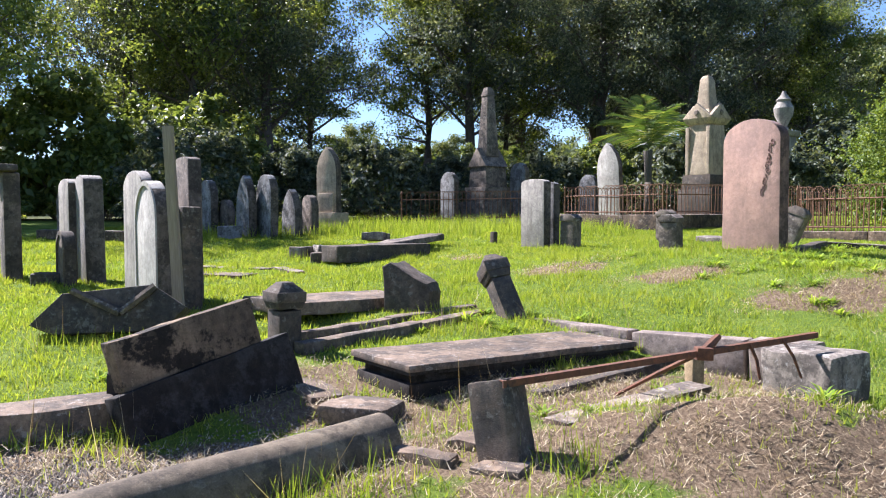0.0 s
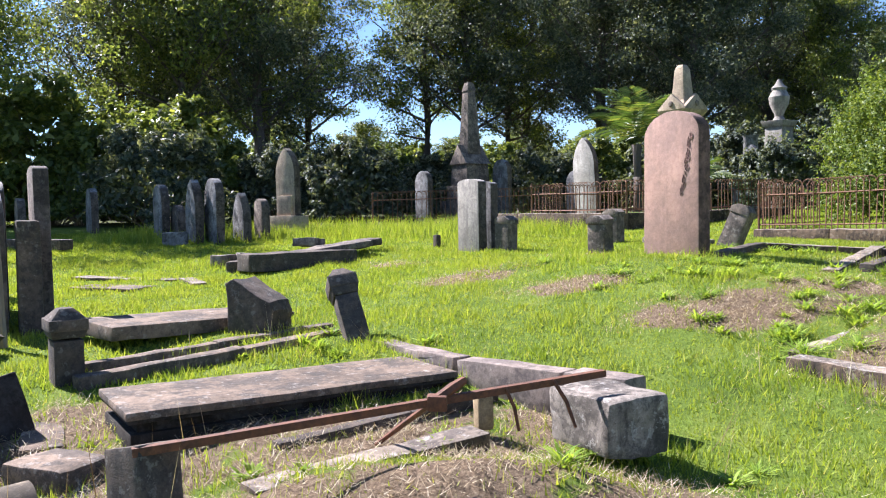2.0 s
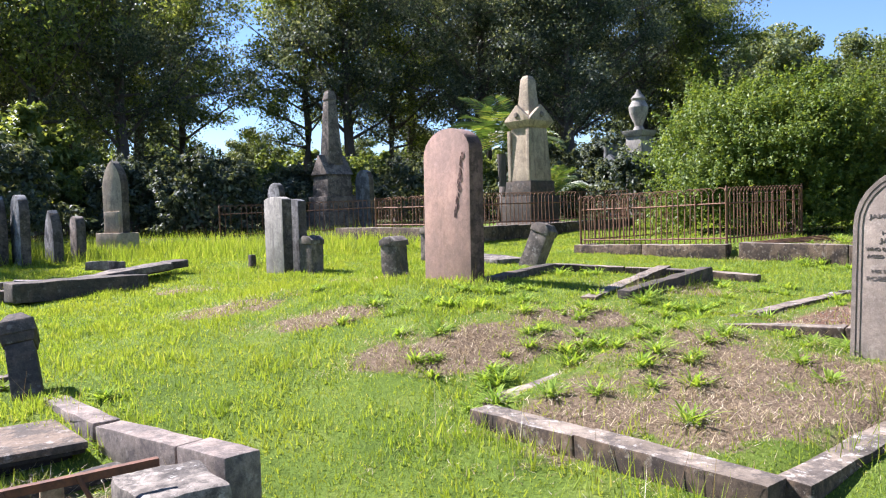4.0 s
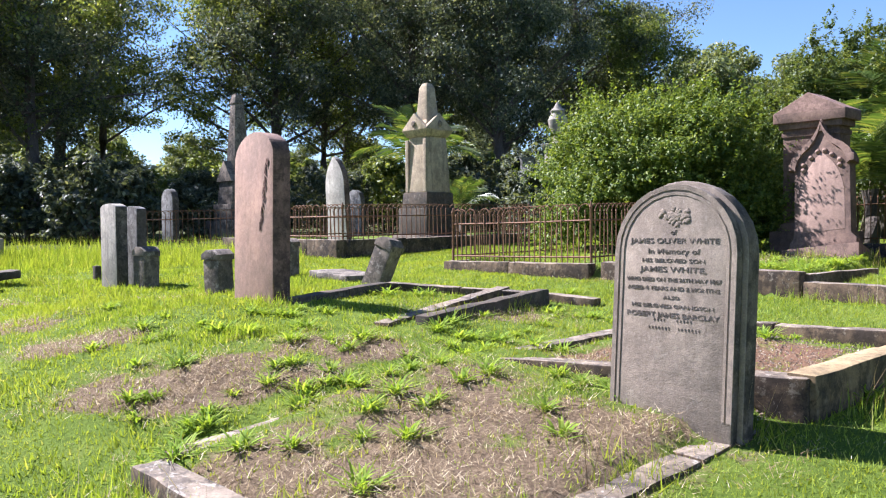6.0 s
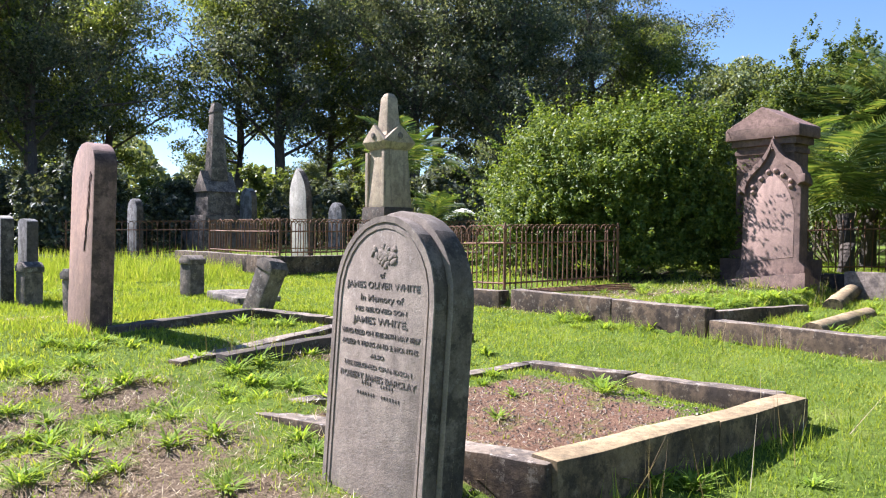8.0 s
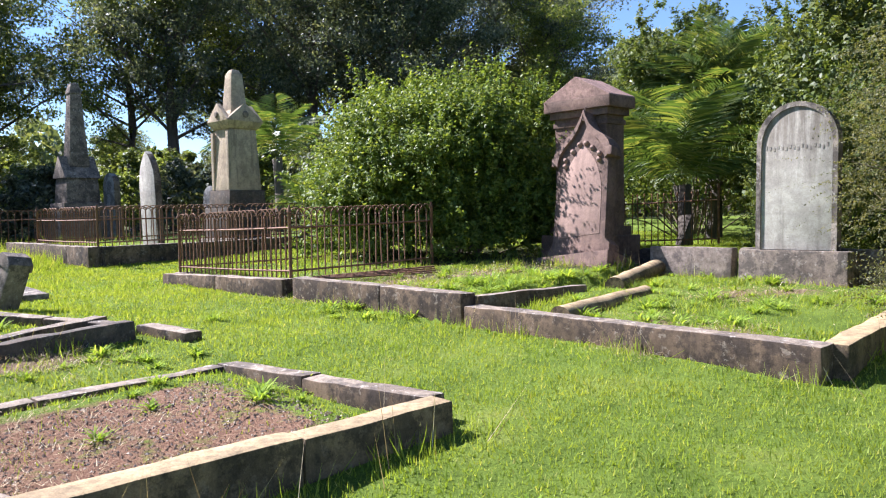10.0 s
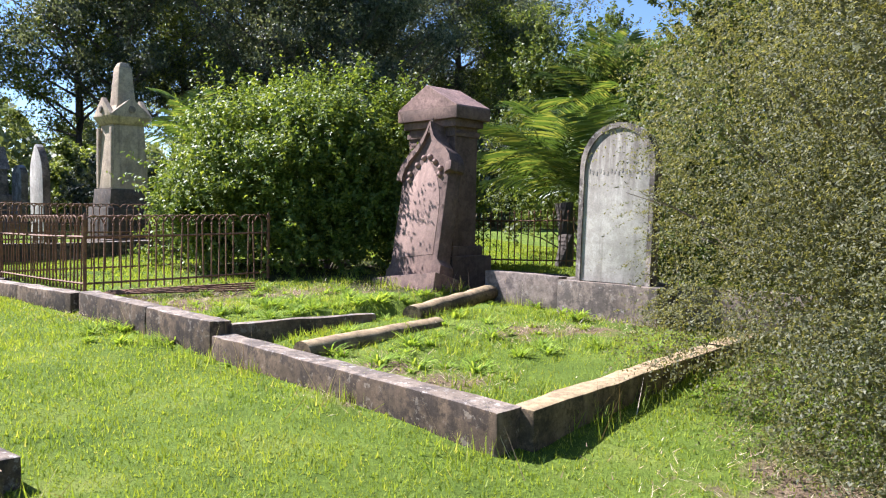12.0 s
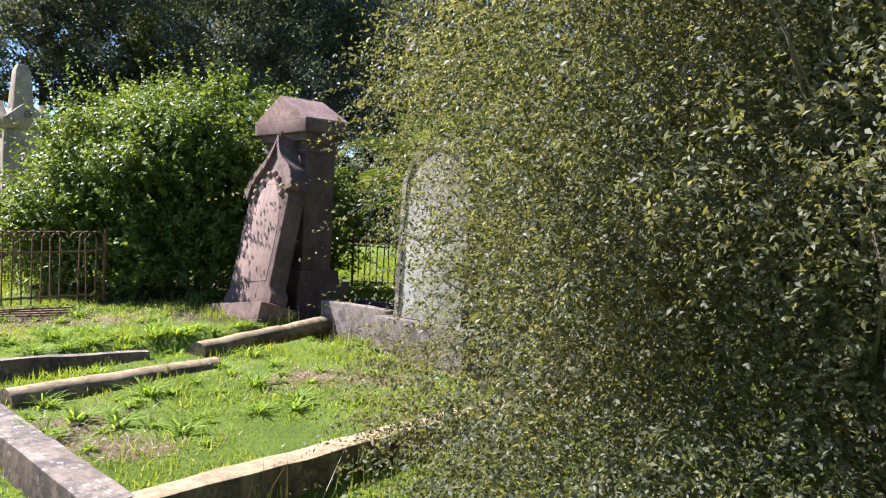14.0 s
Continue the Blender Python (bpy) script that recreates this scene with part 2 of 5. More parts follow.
# ---- plan: the graves lie on a grid turned against the walk ----
YAW = -54.4
U = Vector((math.cos(radians(YAW)), math.sin(radians(YAW)), 0))
V = Vector((-U.y, U.x, 0))


def soft_clamp(v, lo, hi, s=2.0):
    return lo + s * np.logaddexp(0, (v - lo) / s) - s * np.logaddexp(0, (v - hi) / s)


def smooth(v):
    v = np.clip(v, 0, 1)
    return v * v * (3 - 2 * v)


# beds inside kerbs: corner, length along U, length along V, rise
BEDS = [((6.6, 14.1), 5.0, 3.6, 0.13), ((9.85, 9.65), 2.7, 3.0, 0.10), ((3.8, 6.1), 1.8, 2.6, 0.07), ((5.9, 7.3), 1.7, 2.2, 0.04)]
# heaps: x, y, radius x, radius y, rise
HEAPS = [(1.75, 3.75, 0.75, 0.42, 0.25), (1.2, 4.0, 0.7, 0.5, 0.10), (4.4, 7.7, 0.9, 0.7, 0.06), (2.3, 10.3, 0.8, 0.6, 0.08), (3.1, 9.2, 0.6, 0.5, 0.07), (-1.3, 4.05, 0.75, 0.4, -0.11)]
# straw-covered ground: x, y, radius x, radius y, strength
DRY = [(1.7, 3.65, 1.15, 0.62, 0.95), (3.8, 7.2, 0.85, 0.42, 0.95), (2.55, 8.55, 0.6, 0.36, 0.85), (1.5, 9.8, 0.55, 0.42, 0.85), (0.5, 12.1, 0.5, 0.4, 0.7), (4.75, 7.7, 0.6, 0.4, 0.7), (2.9, 10.9, 0.5, 0.3, 0.5), (5.2, 5.7, 1.35, 0.75, 0.85),
       (6.0, 9.0, 0.8, 0.5, 0.6), (-1.3, 3.7, 1.1, 0.5, 0.95), (0.3, 4.6, 1.0, 0.55, 0.85), (0.1, 3.6, 0.8, 0.45, 0.85), (-0.8, 4.9, 0.6, 0.6, 0.85), (1.9, 5.2, 0.4, 0.35, 0.7), (-2.6, 3.3, 0.8, 0.4, 0.6), (1.1, 5.0, 0.9, 0.5, 0.85), (5.4, 6.6, 0.8, 0.5, 0.7), (12.9, 6.6, 0.9, 0.6, 0.5), (10.9, 8.6, 0.5, 0.5, 0.6), (12.4, 9.7, 0.7, 0.4, 0.55), (9.3, 11.4, 0.5, 0.4, 0.6), (9.6, 12.2, 1.5, 0.6, 0.5), (11.2, 8.4, 0.5, 0.4, 0.5), (6.9, 7.2, 0.9, 0.6, 0.55), (8.8, 11.8, 0.9, 0.5, 0.6), (10.9, 12.3, 0.8, 0.5, 0.5)]


def in_bed(x, y, bed, soft=0.12):
    (ox, oy), lu, lv, _ = bed
    a, c = (x - ox) * U.x + (y - oy) * U.y, (x - ox) * V.x + (y - oy) * V.y
    return smooth(a / soft + 0.5) * smooth((lu - a) / soft + 0.5) * smooth(c / soft + 0.5) * smooth((lv - c) / soft + 0.5)


def land(x, y):
    """Height of the ground."""
    x, y = np.asarray(x, float), np.asarray(y, float)
    u, v = soft_clamp(x, -6, 16), soft_clamp(y, -2, 26)
    z = 0.00762 + 0.0222 * u + 0.0907 * v + 0.00073 * u * u - 0.0005 * u * v - 0.00195 * v * v + 0.00002 * v ** 3
    z = z + 0.252 * np.exp(-((x - 4.2) ** 2 / 5 + (y - 9.3) ** 2 / 8)) - 0.168 * np.exp(-((x - 2.9) ** 2 / 3 + (y - 5.3) ** 2 / 4)) - 0.098 * np.exp(-((x + 3.5) ** 2 / 14 + (y - 12.5) ** 2 / 14))
    for bed in BEDS:
        z = z + bed[3] * in_bed(x, y, bed)
    for hx, hy, rx, ry, rise in HEAPS:
        z = z + rise * np.exp(-((x - hx) / rx) ** 2 - ((y - hy) / ry) ** 2)
    return z + 0.018 * np.sin(2.1 * x + 1.3 * y) * np.sin(1.7 * y - 0.6 * x) + 0.008 * np.sin(6.3 * x + 2) * np.sin(5.1 * y)


def gz(x, y):
    return float(land(x, y))


def dryness(x, y):
    d = np.zeros_like(np.asarray(x, float))
    for px, py, rx, ry, s in DRY:
        d = np.maximum(d, s * np.exp(-(((x - px) / rx) ** 2 + ((y - py) / ry) ** 2) ** 1.5 * 0.7))
    x, y = np.asarray(x, float), np.asarray(y, float)
    ragged = np.sin(4.7 * x + 1.3 * y) * np.sin(4.1 * y - 2.2 * x) + 0.7 * np.sin(10.3 * x - 3.1 * y) * np.sin(8.9 * y + 5.2 * x)
    return d * np.clip(0.92 + 0.34 * ragged, 0.35, 1.15)


# ---- mesh helpers ----


def thing(name, label, category, x, y, z=None, rx=0, ry=0, rz=YAW, group=""):
    ob = new(name)
    ob.empty_display_size = 0.1
    ob.matrix_world = pose(x, y, gz(x, y) if z is None else z, rx, ry, rz)
    return tagged(ob, label, category, group)


def part(name, bm, material, parent=None, label="", flat=False):
    me = bpy.data.meshes.new(name)
    bmesh.ops.recalc_face_normals(bm, faces=bm.faces)
    bm.to_mesh(me)
    bm.free()
    me.materials.append(material)
    if not flat:
        for p in me.polygons:
            p.use_smooth = True
        me.set_sharp_from_angle(angle=radians(32))
    ob = new(name, me)
    if parent:
        ob.parent = parent
    return tagged(ob, label)


def shared(name, me, parent, m):
    ob = new(name, me)
    ob.parent = parent
    ob.matrix_basis = m
    return ob


def worn(bm, amount, seed=0.0, scale=4.0):
    for v in bm.verts:
        p = v.co * scale + Vector((seed * 7.3, seed * 3.1, seed * 5.7))
        v.co += noise.noise_vector(p) * amount + noise.noise_vector(p * 4.0) * amount * 0.4
    return bm


def block(lx, ly, lz, x=0, y=0, z=0, bevel=0.015, amount=0.008, seed=0.0, seg=0.16, taper=1.0):
    """A worn block that stands on (x, y, z)."""
    bm = bmesh.new()
    bmesh.ops.create_cube(bm, size=1)
    for v in bm.verts:
        k = taper if v.co.z > 0 else 1.0
        v.co = Vector((v.co.x * lx * k, v.co.y * ly * k, (v.co.z + 0.5) * lz))
    if bevel:
        bmesh.ops.bevel(bm, geom=bm.edges[:], offset=min(bevel, 0.3 * min(lx, ly, lz)), segments=2, profile=0.6, affect="EDGES")
    for axis, length in ((0, lx), (1, ly), (2, lz)):
        cuts = min(int(length / seg), 14)
        if cuts > 0:
            long_edges = [e for e in bm.edges if abs((e.verts[0].co - e.verts[1].co)[axis]) > 0.6 * length * (taper if axis < 2 else 1)]
            if long_edges:
                bmesh.ops.subdivide_edges(bm, edges=long_edges, cuts=cuts, use_grid_fill=True)
    if amount:
        worn(bm, amount, seed)
    bmesh.ops.translate(bm, verts=bm.verts, vec=(x, y, z))
    return bm


def prism(outline, depth, y0=0.0, bevel=0.01):
    """An outline in x and z, given as points, with depth along y from y0."""
    bm = bmesh.new()
    front = [bm.verts.new((px, y0, pz)) for px, pz in outline]
    face = bm.faces.new(front)
    out = bmesh.ops.extrude_face_region(bm, geom=[face])
    bmesh.ops.translate(bm, verts=[g for g in out["geom"] if isinstance(g, bmesh.types.BMVert)], vec=(0, depth, 0))
    bmesh.ops.recalc_face_normals(bm, faces=bm.faces)
    if bevel:
        rim = [e for e in bm.edges if abs(e.verts[0].co.y - e.verts[1].co.y) < 1e-6]
        bmesh.ops.bevel(bm, geom=rim, offset=bevel, segments=2, profile=0.5, affect="EDGES")
    return bm


def ring(outer, inner, depth, y0):
    """A raised rim between two outlines of equal length, open at the foot."""
    bm = bmesh.new()
    rows = []
    for px, pz, qx, qz in [(*o, *i) for o, i in zip(outer, inner)]:
        rows.append([bm.verts.new(c) for c in ((px, y0, pz), (px, y0 - depth, pz), (qx, y0 - depth, qz), (qx, y0, qz))])
    for a, c in zip(rows, rows[1:]):
        for k in range(4):
            bm.faces.new((a[k], a[(k + 1) % 4], c[(k + 1) % 4], c[k]))
    bm.faces.new(rows[0])
    bm.faces.new(rows[-1][::-1])
    return bm


def tube(points, radii, sides=8):
    bm = bmesh.new()
    tube_into(bm, points, radii, sides)
    return bm


def tube_into(bm, points, radii, sides=8, caps=True):
    points = [Vector(p) for p in points]
    loops = []
    for i, (p, r) in enumerate(zip(points, radii)):
        d = (points[min(i + 1, len(points) - 1)] - points[max(i - 1, 0)]).normalized()
        q = d.to_track_quat("Z", "Y")
        loops.append([bm.verts.new(p + q @ Vector((r * math.cos(2 * math.pi * k / sides), r * math.sin(2 * math.pi * k / sides), 0))) for k in range(sides)])
    for a, c in zip(loops, loops[1:]):
        for k in range(sides):
            bm.faces.new((a[k], a[(k + 1) % sides], c[(k + 1) % sides], c[k]))
    if caps:
        bm.faces.new(loops[0][::-1])
        bm.faces.new(loops[-1])


def arch(w, h, rise=None, steps=14):
    """A round or flattened top: the outline from foot to foot."""
    r = w / 2 if rise is None else rise
    pts = [(-w / 2, 0.0)]
    pts += [(-w / 2 * math.cos(math.pi * k / steps), h - r + r * math.sin(math.pi * k / steps)) for k in range(steps + 1)]
    return pts + [(w / 2, 0.0)]


def gothic(w, h, steps=8):
    """A pointed arch."""
    rise = w * 0.95
    R = (rise * rise + w * w / 4) / w
    a = math.asin(min(1, rise / R))
    left = [(-w / 2 + R - R * math.cos(a * k / steps), h - rise + R * math.sin(a * k / steps)) for k in range(steps + 1)]
    return [(-w / 2, 0.0)] + left + [(-px, pz) for px, pz in left[-2::-1]] + [(w / 2, 0.0)]


def cloud_mesh(name, pos, nrm, size, aspect, material, rng, bend=0.25):
    """Leaves: one folded four-cornered blade at each place, along nrm's tangent."""
    k = len(pos)
    t = rng.normal(size=(k, 3))
    t -= nrm * np.sum(t * nrm, 1, keepdims=True)
    t /= np.linalg.norm(t, axis=1, keepdims=True) + 1e-9
    s = np.cross(nrm, t)
    size = np.asarray(size).reshape(-1, 1) * np.ones((k, 1))
    a, c = pos - t * size * 0.5, pos + t * size * 0.5
    m = pos + t * size * 0.05 + nrm * size * bend * 0.3
    verts = np.stack([a, m + s * size * aspect * 0.5, c - nrm * size * bend * 0.4, m - s * size * aspect * 0.5], 1).reshape(-1, 3)
    return raw_mesh(name, verts, 4, material)


def raw_mesh(name, verts, corners, material):
    n = len(verts)
    me = bpy.data.meshes.new(name)
    me.vertices.add(n)
    me.vertices.foreach_set("co", np.ascontiguousarray(verts, dtype=np.float32).ravel())
    me.loops.add(n)
    me.loops.foreach_set("vertex_index", np.arange(n, dtype=np.int32))
    me.polygons.add(n // corners)
    me.polygons.foreach_set("loop_start", np.arange(0, n, corners, dtype=np.int32))
    me.update(calc_edges=True)
    me.materials.append(material)
    return me


def unit(v):
    return v / (np.linalg.norm(v, axis=1, keepdims=True) + 1e-9)


# ---- the ground ----


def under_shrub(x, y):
    """Mask of bare soil, painted shaded, below the round shrub and about the pillar's foot."""
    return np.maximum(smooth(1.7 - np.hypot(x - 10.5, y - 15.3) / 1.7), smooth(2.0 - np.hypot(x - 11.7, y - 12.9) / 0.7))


def build_ground():
    fine_x, fine_y = np.arange(-8, 17.01, 0.11), np.arange(-3, 20.01, 0.11)
    far = np.array([0.6, 1.5, 3, 5, 8, 13, 20, 35, 60, 110, 220, 500])
    xs = np.concatenate([-8 - far[::-1], fine_x, fine_x[-1] + far])
    ys = np.concatenate([-3 - far[::-1], fine_y, fine_y[-1] + far])
    X, Y = np.meshgrid(xs, ys, indexing="ij")
    Z = land(X, Y)
    nx, ny = X.shape
    me = bpy.data.meshes.new("ground")
    idx = np.arange(nx * ny).reshape(nx, ny)
    quads = np.stack([idx[:-1, :-1], idx[1:, :-1], idx[1:, 1:], idx[:-1, 1:]], -1).reshape(-1, 4)
    me.vertices.add(nx * ny)
    me.vertices.foreach_set("co", np.stack([X, Y, Z], -1).astype(np.float32).ravel())
    me.loops.add(quads.size)
    me.loops.foreach_set("vertex_index", quads.astype(np.int32).ravel())
    me.polygons.add(len(quads))
    me.polygons.foreach_set("loop_start", np.arange(0, quads.size, 4, dtype=np.int32))
    me.update(calc_edges=True)
    x, y = X.ravel(), Y.ravel()
    red = 0.55 * in_bed(x, y, ((6.0, 7.2), 1.45, 2.0, 0), 0.3)
    # painted shade with bare ground, below the trees and farther back
    shade_litter = 0.8 * smooth((y + 0.35 * x - 18.5) / 4) * smooth((4.0 - x) / 3) + 0.9 * smooth((y - 26) / 3)
    for name, val in (("dry", dryness(x, y)), ("red", red), ("shade_litter", np.clip(np.maximum(shade_litter, 0.9 * under_shrub(x, y)), 0, 0.95))):
        me.attributes.new(name, "FLOAT", "POINT").data.foreach_set("value", val.astype(np.float32))
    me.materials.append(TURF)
    for p in me.polygons:
        p.use_smooth = True
    return tagged(new("ground", me), "grassy uneven ground with straw-covered patches", "ground", kind="structure")


build_ground()

# ---- kerbs and slabs ----


def local(ob, x, y, z):
    return ob.matrix_world.inverted() @ Vector((x, y, z))


def bar(x0, y0, z0, x1, y1, z1, width, depth, seed, bevel=0.015, amount=0.010, rounded=False):
    """A kerb stone between two points of its top's middle line, in world coordinates."""
    a, c = Vector((x0, y0, z0)), Vector((x1, y1, z1))
    length = (c - a).length
    if rounded:
        steps = max(6, int(length / 0.12))
        bm = tube([(length * (k / steps - 0.5), 0, 0) for k in range(steps + 1)], [width * 0.5] * (steps + 1), 18)
        for v in bm.verts:
            v.co = Vector((v.co.x, v.co.y, v.co.z * depth / width - depth / 2))
        worn(bm, amount, seed)
    else:
        bm = block(length, width, depth, 0, 0, -depth, bevel, amount, seed)
    turn = (c - a).to_track_quat("X", "Z").to_matrix().to_4x4()
    bmesh.ops.transform(bm, matrix=Matrix.Translation((a + c) / 2) @ turn, verts=bm.verts)
    return bm


def to_local(bm, ob):
    bmesh.ops.transform(bm, matrix=ob.matrix_world.inverted(), verts=bm.verts)
    return bm


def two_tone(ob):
    """Kerb stones get pale tops and dark sides: mould plus shade put into colour."""
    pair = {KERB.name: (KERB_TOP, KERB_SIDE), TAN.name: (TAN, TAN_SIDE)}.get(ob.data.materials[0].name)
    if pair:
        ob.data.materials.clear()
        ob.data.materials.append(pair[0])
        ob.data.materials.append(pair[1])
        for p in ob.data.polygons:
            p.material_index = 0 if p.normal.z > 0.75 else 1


def kerb_run(name, label, runs, category="grave kerb", group="grave kerbs"):
    """runs: x0, y0, z0, x1, y1, z1, width, depth, stones, material, rounded."""
    x, y = runs[0][0], runs[0][1]
    ob = thing(name, label, category, x, y, group=group)
    bpy.context.view_layer.update()
    rng = random.Random(name + label)
    for x0, y0, z0, x1, y1, z1, w, d, count, mat, rounded in runs:
        a, c = Vector((x0, y0, z0)), Vector((x1, y1, z1))
        gap = 0.004 / max((c - a).length, 0.1)
        cuts = [0.0] + [(k + rng.uniform(-0.16, 0.16)) / count for k in range(1, count)] + [1.0]
        for k in range(count):
            p, q = a.lerp(c, cuts[k] + gap), a.lerp(c, cuts[k + 1] - gap)
            j = rng.uniform(-0.008, 0.008)
            bm = bar(p.x, p.y, p.z + j, q.x, q.y, q.z + j * 0.3, w, d, rng.uniform(0, 9), rounded=rounded)
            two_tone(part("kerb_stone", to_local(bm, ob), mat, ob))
    return ob


# grave beside the inscribed stone
kerb_run("grave_kerb", "low grey stone grave kerb with lichen, partly sunk in grass",
         [(3.72, 6.05, 0.60, 4.83, 4.53, 0.58, 0.19, 0.30, 2, KERB, False), (3.80, 6.16, 0.60, 4.55, 6.70, 0.68, 0.14, 0.24, 1, KERB, False),
          (4.90, 4.55, 0.58, 7.10, 6.08, 0.66, 0.17, 0.26, 3, KERB, False)])
# grave with red gravel
kerb_run("grave_kerb", "tan and grey stone kerb round a red gravel grave",
         [(5.75, 7.34, 0.86, 7.28, 5.95, 0.92, 0.17, 0.34, 2, KERB, False), (7.22, 5.95, 0.93, 9.02, 7.12, 0.96, 0.17, 0.36, 2, TAN, False),
          (9.00, 7.22, 0.955, 7.70, 8.78, 0.90, 0.17, 0.32, 2, KERB, False), (7.66, 8.72, 0.90, 5.80, 7.40, 0.86, 0.15, 0.28, 2, KERB, False)])
# disturbed grave behind the gravel one
kerb_run("fallen_kerb", "dark tilted stone kerb lying askew in the grass",
         [(5.02, 8.38, 0.98, 6.46, 10.3, 1.10, 0.16, 0.12, 1, KERB, False)], "fallen kerb")
kerb_run("fallen_kerb", "long dark stone kerb pushed up out of the ground",
         [(5.36, 8.36, 1.02, 6.80, 9.88, 1.10, 0.14, 0.24, 1, DARK, False)], "fallen kerb")
kerb_run("grave_kerb", "pale grey end kerb beside a fallen kerb stone", [(6.86, 10.12, 1.04, 7.34, 9.72, 1.0, 0.18, 0.24, 1, KERB, False)])
# grave behind the pink headstone
kerb_run("grave_kerb", "dark stone kerb behind the pink headstone",
         [(4.25, 9.35, 1.12, 5.18, 10.62, 1.14, 0.14, 0.2, 2, DARK, False), (5.22, 10.72, 1.13, 6.75, 10.0, 1.06, 0.16, 0.2, 2, KERB, False)])
# long raised plot with fence, shrub and leaning stone
kerb_run("plot_kerb", "long dark-stained stone kerb of a raised plot with a broken joint",
         [(6.36, 14.05, 1.21, 8.04, 12.02, 1.24, 0.20, 0.30, 2, KERB, False), (8.16, 11.88, 1.27, 9.70, 9.86, 1.23, 0.20, 0.40, 2, KERB, False),
          (9.76, 9.92, 1.21, 11.0, 10.45, 1.22, 0.10, 0.3, 1, KERB, False), (6.45, 14.15, 1.2, 9.4, 16.3, 1.25, 0.18, 0.26, 3, KERB, False)])
kerb_run("fallen_coping", "rounded tan stone coping slid off its kerb", [(10.35, 9.22, 1.17, 11.55, 10.25, 1.21, 0.21, 0.19, 1, TAN, True)], "fallen coping")
kerb_run("fallen_coping", "rounded pale stone coping lying in weeds", [(11.35, 10.55, 1.26, 12.75, 12.3, 1.38, 0.2, 0.17, 2, TAN, True)], "fallen coping")
# raised plot with the pale round-topped stone
kerb_run("plot_kerb", "grey stone kerb of a raised grassy plot with tan coping",
         [(9.72, 9.82, 1.13, 11.46, 7.32, 1.10, 0.21, 0.36, 1, KERB, False), (11.52, 7.36, 1.10, 14.15, 9.45, 1.16, 0.17, 0.36, 2, TAN, False)])
kerb_run("low_wall", "low brown stone wall with a dark top behind a headstone",
         [(12.45, 12.05, 1.50, 13.05, 11.2, 1.50, 0.16, 0.36, 1, GREY, False), (13.1, 11.12, 1.50, 14.6, 9.0, 1.52, 0.16, 0.36, 2, MIDST, False)], "wall")
kerb_run("low_wall", "dark sunken kerb wall behind the leaning stone", [(12.75, 13.1, 1.42, 13.5, 12.4, 1.42, 0.2, 0.3, 1, DARK, False)], "wall")
# wall under the far railing
kerb_run("low_wall", "long grey stone plinth wall below iron railings",
         [(4.72, 16.72, 1.50, 2.1, 20.4, 1.52, 0.24, 0.42, 4, KERB, False), (4.80, 16.78, 1.50, 9.2, 19.95, 1.56, 0.24, 0.42, 4, KERB, False)], "wall")

# ---- the broken graves where the walk begins ----
kerb_run("grave_kerb", "low stone kerb wall along the grass with a rough broken end",
         [(0.80, 6.95, 0.58, 1.49, 6.07, 0.60, 0.17, 0.22, 1, GREY, False), (1.51, 6.04, 0.60, 2.14, 5.40, 0.64, 0.17, 0.28, 1, GREY, False),
          (2.16, 5.38, 0.645, 2.47, 5.06, 0.665, 0.2, 0.3, 1, GREY, False)])


def rough_block(name, label, cat, x, y, z, size, rz, mat, seed, amount=0.03, rx=0, ry=0, bevel=0.03, group=""):
    ob = part(name, block(*size, 0, 0, 0, bevel, amount, seed, 0.07), mat)
    ob.matrix_world = pose(x, y, z, rx, ry, rz)
    return tagged(ob, label, cat, group)


rough_block("kerb_block", "rough broken grey stone block at the end of a kerb", "stone block", 2.24, 4.66, 0.41, (0.46, 0.38, 0.28), -60, KERB, 3.3, 0.022, bevel=0.03)
rough_block("small_block", "small tan stone block on the broken grave", "stone block", 1.62, 4.98, 0.40, (0.1, 0.1, 0.2), 20, TAN, 4.3, 0.008)
kerb_run("stone_strip", "narrow dark stone edging strip across the grave", [(0.55, 4.62, 0.44, 1.70, 5.68, 0.47, 0.09, 0.14, 2, DARK, False)], "edging")
kerb_run("fallen_kerb", "long grey-tan stone kerb lying half buried in straw", [(0.58, 4.02, 0.435, 1.60, 4.81, 0.455, 0.18, 0.16, 1, KERB, False)], "fallen kerb")
kerb_run("grave_kerb", "worn brown stone kerbs between two slabs",
         [(-1.08, 5.78, 0.54, 0.42, 7.30, 0.62, 0.14, 0.14, 2, LEDGER, False), (-1.25, 6.10, 0.56, 0.30, 7.62, 0.62, 0.12, 0.16, 2, LEDGER, False)])
kerb_run("grave_kerb", "brown stone kerb under a capped corner post", [(-1.05, 5.35, 0.42, -0.70, 4.70, 0.40, 0.22, 0.2, 1, LEDGER, False)])
rough_block("broken_block", "square worn brown stone block", "stone block", -0.46, 4.42, 0.24, (0.42, 0.30, 0.19), -25, LEDGER, 5.1, 0.014)
rough_block("broken_block", "pale broken stone piece beside the leaning post", "stone block", 0.17, 3.95, 0.26, (0.34, 0.2, 0.12), 60, LEDGER, 5.9, 0.02)
rough_block("broken_block", "pale angular stone fragment in tall grass", "stone block", -0.12, 3.72, 0.22, (0.42, 0.12, 0.14), -30, LEDGER, 6.7, 0.018)
kerb_run("fallen_kerb", "brown lichen-spotted stone kerb beside a fallen slab", [(-3.0, 3.75, 0.46, -1.88, 4.42, 0.47, 0.34, 0.2, 1, LEDGER, False)], "fallen kerb")
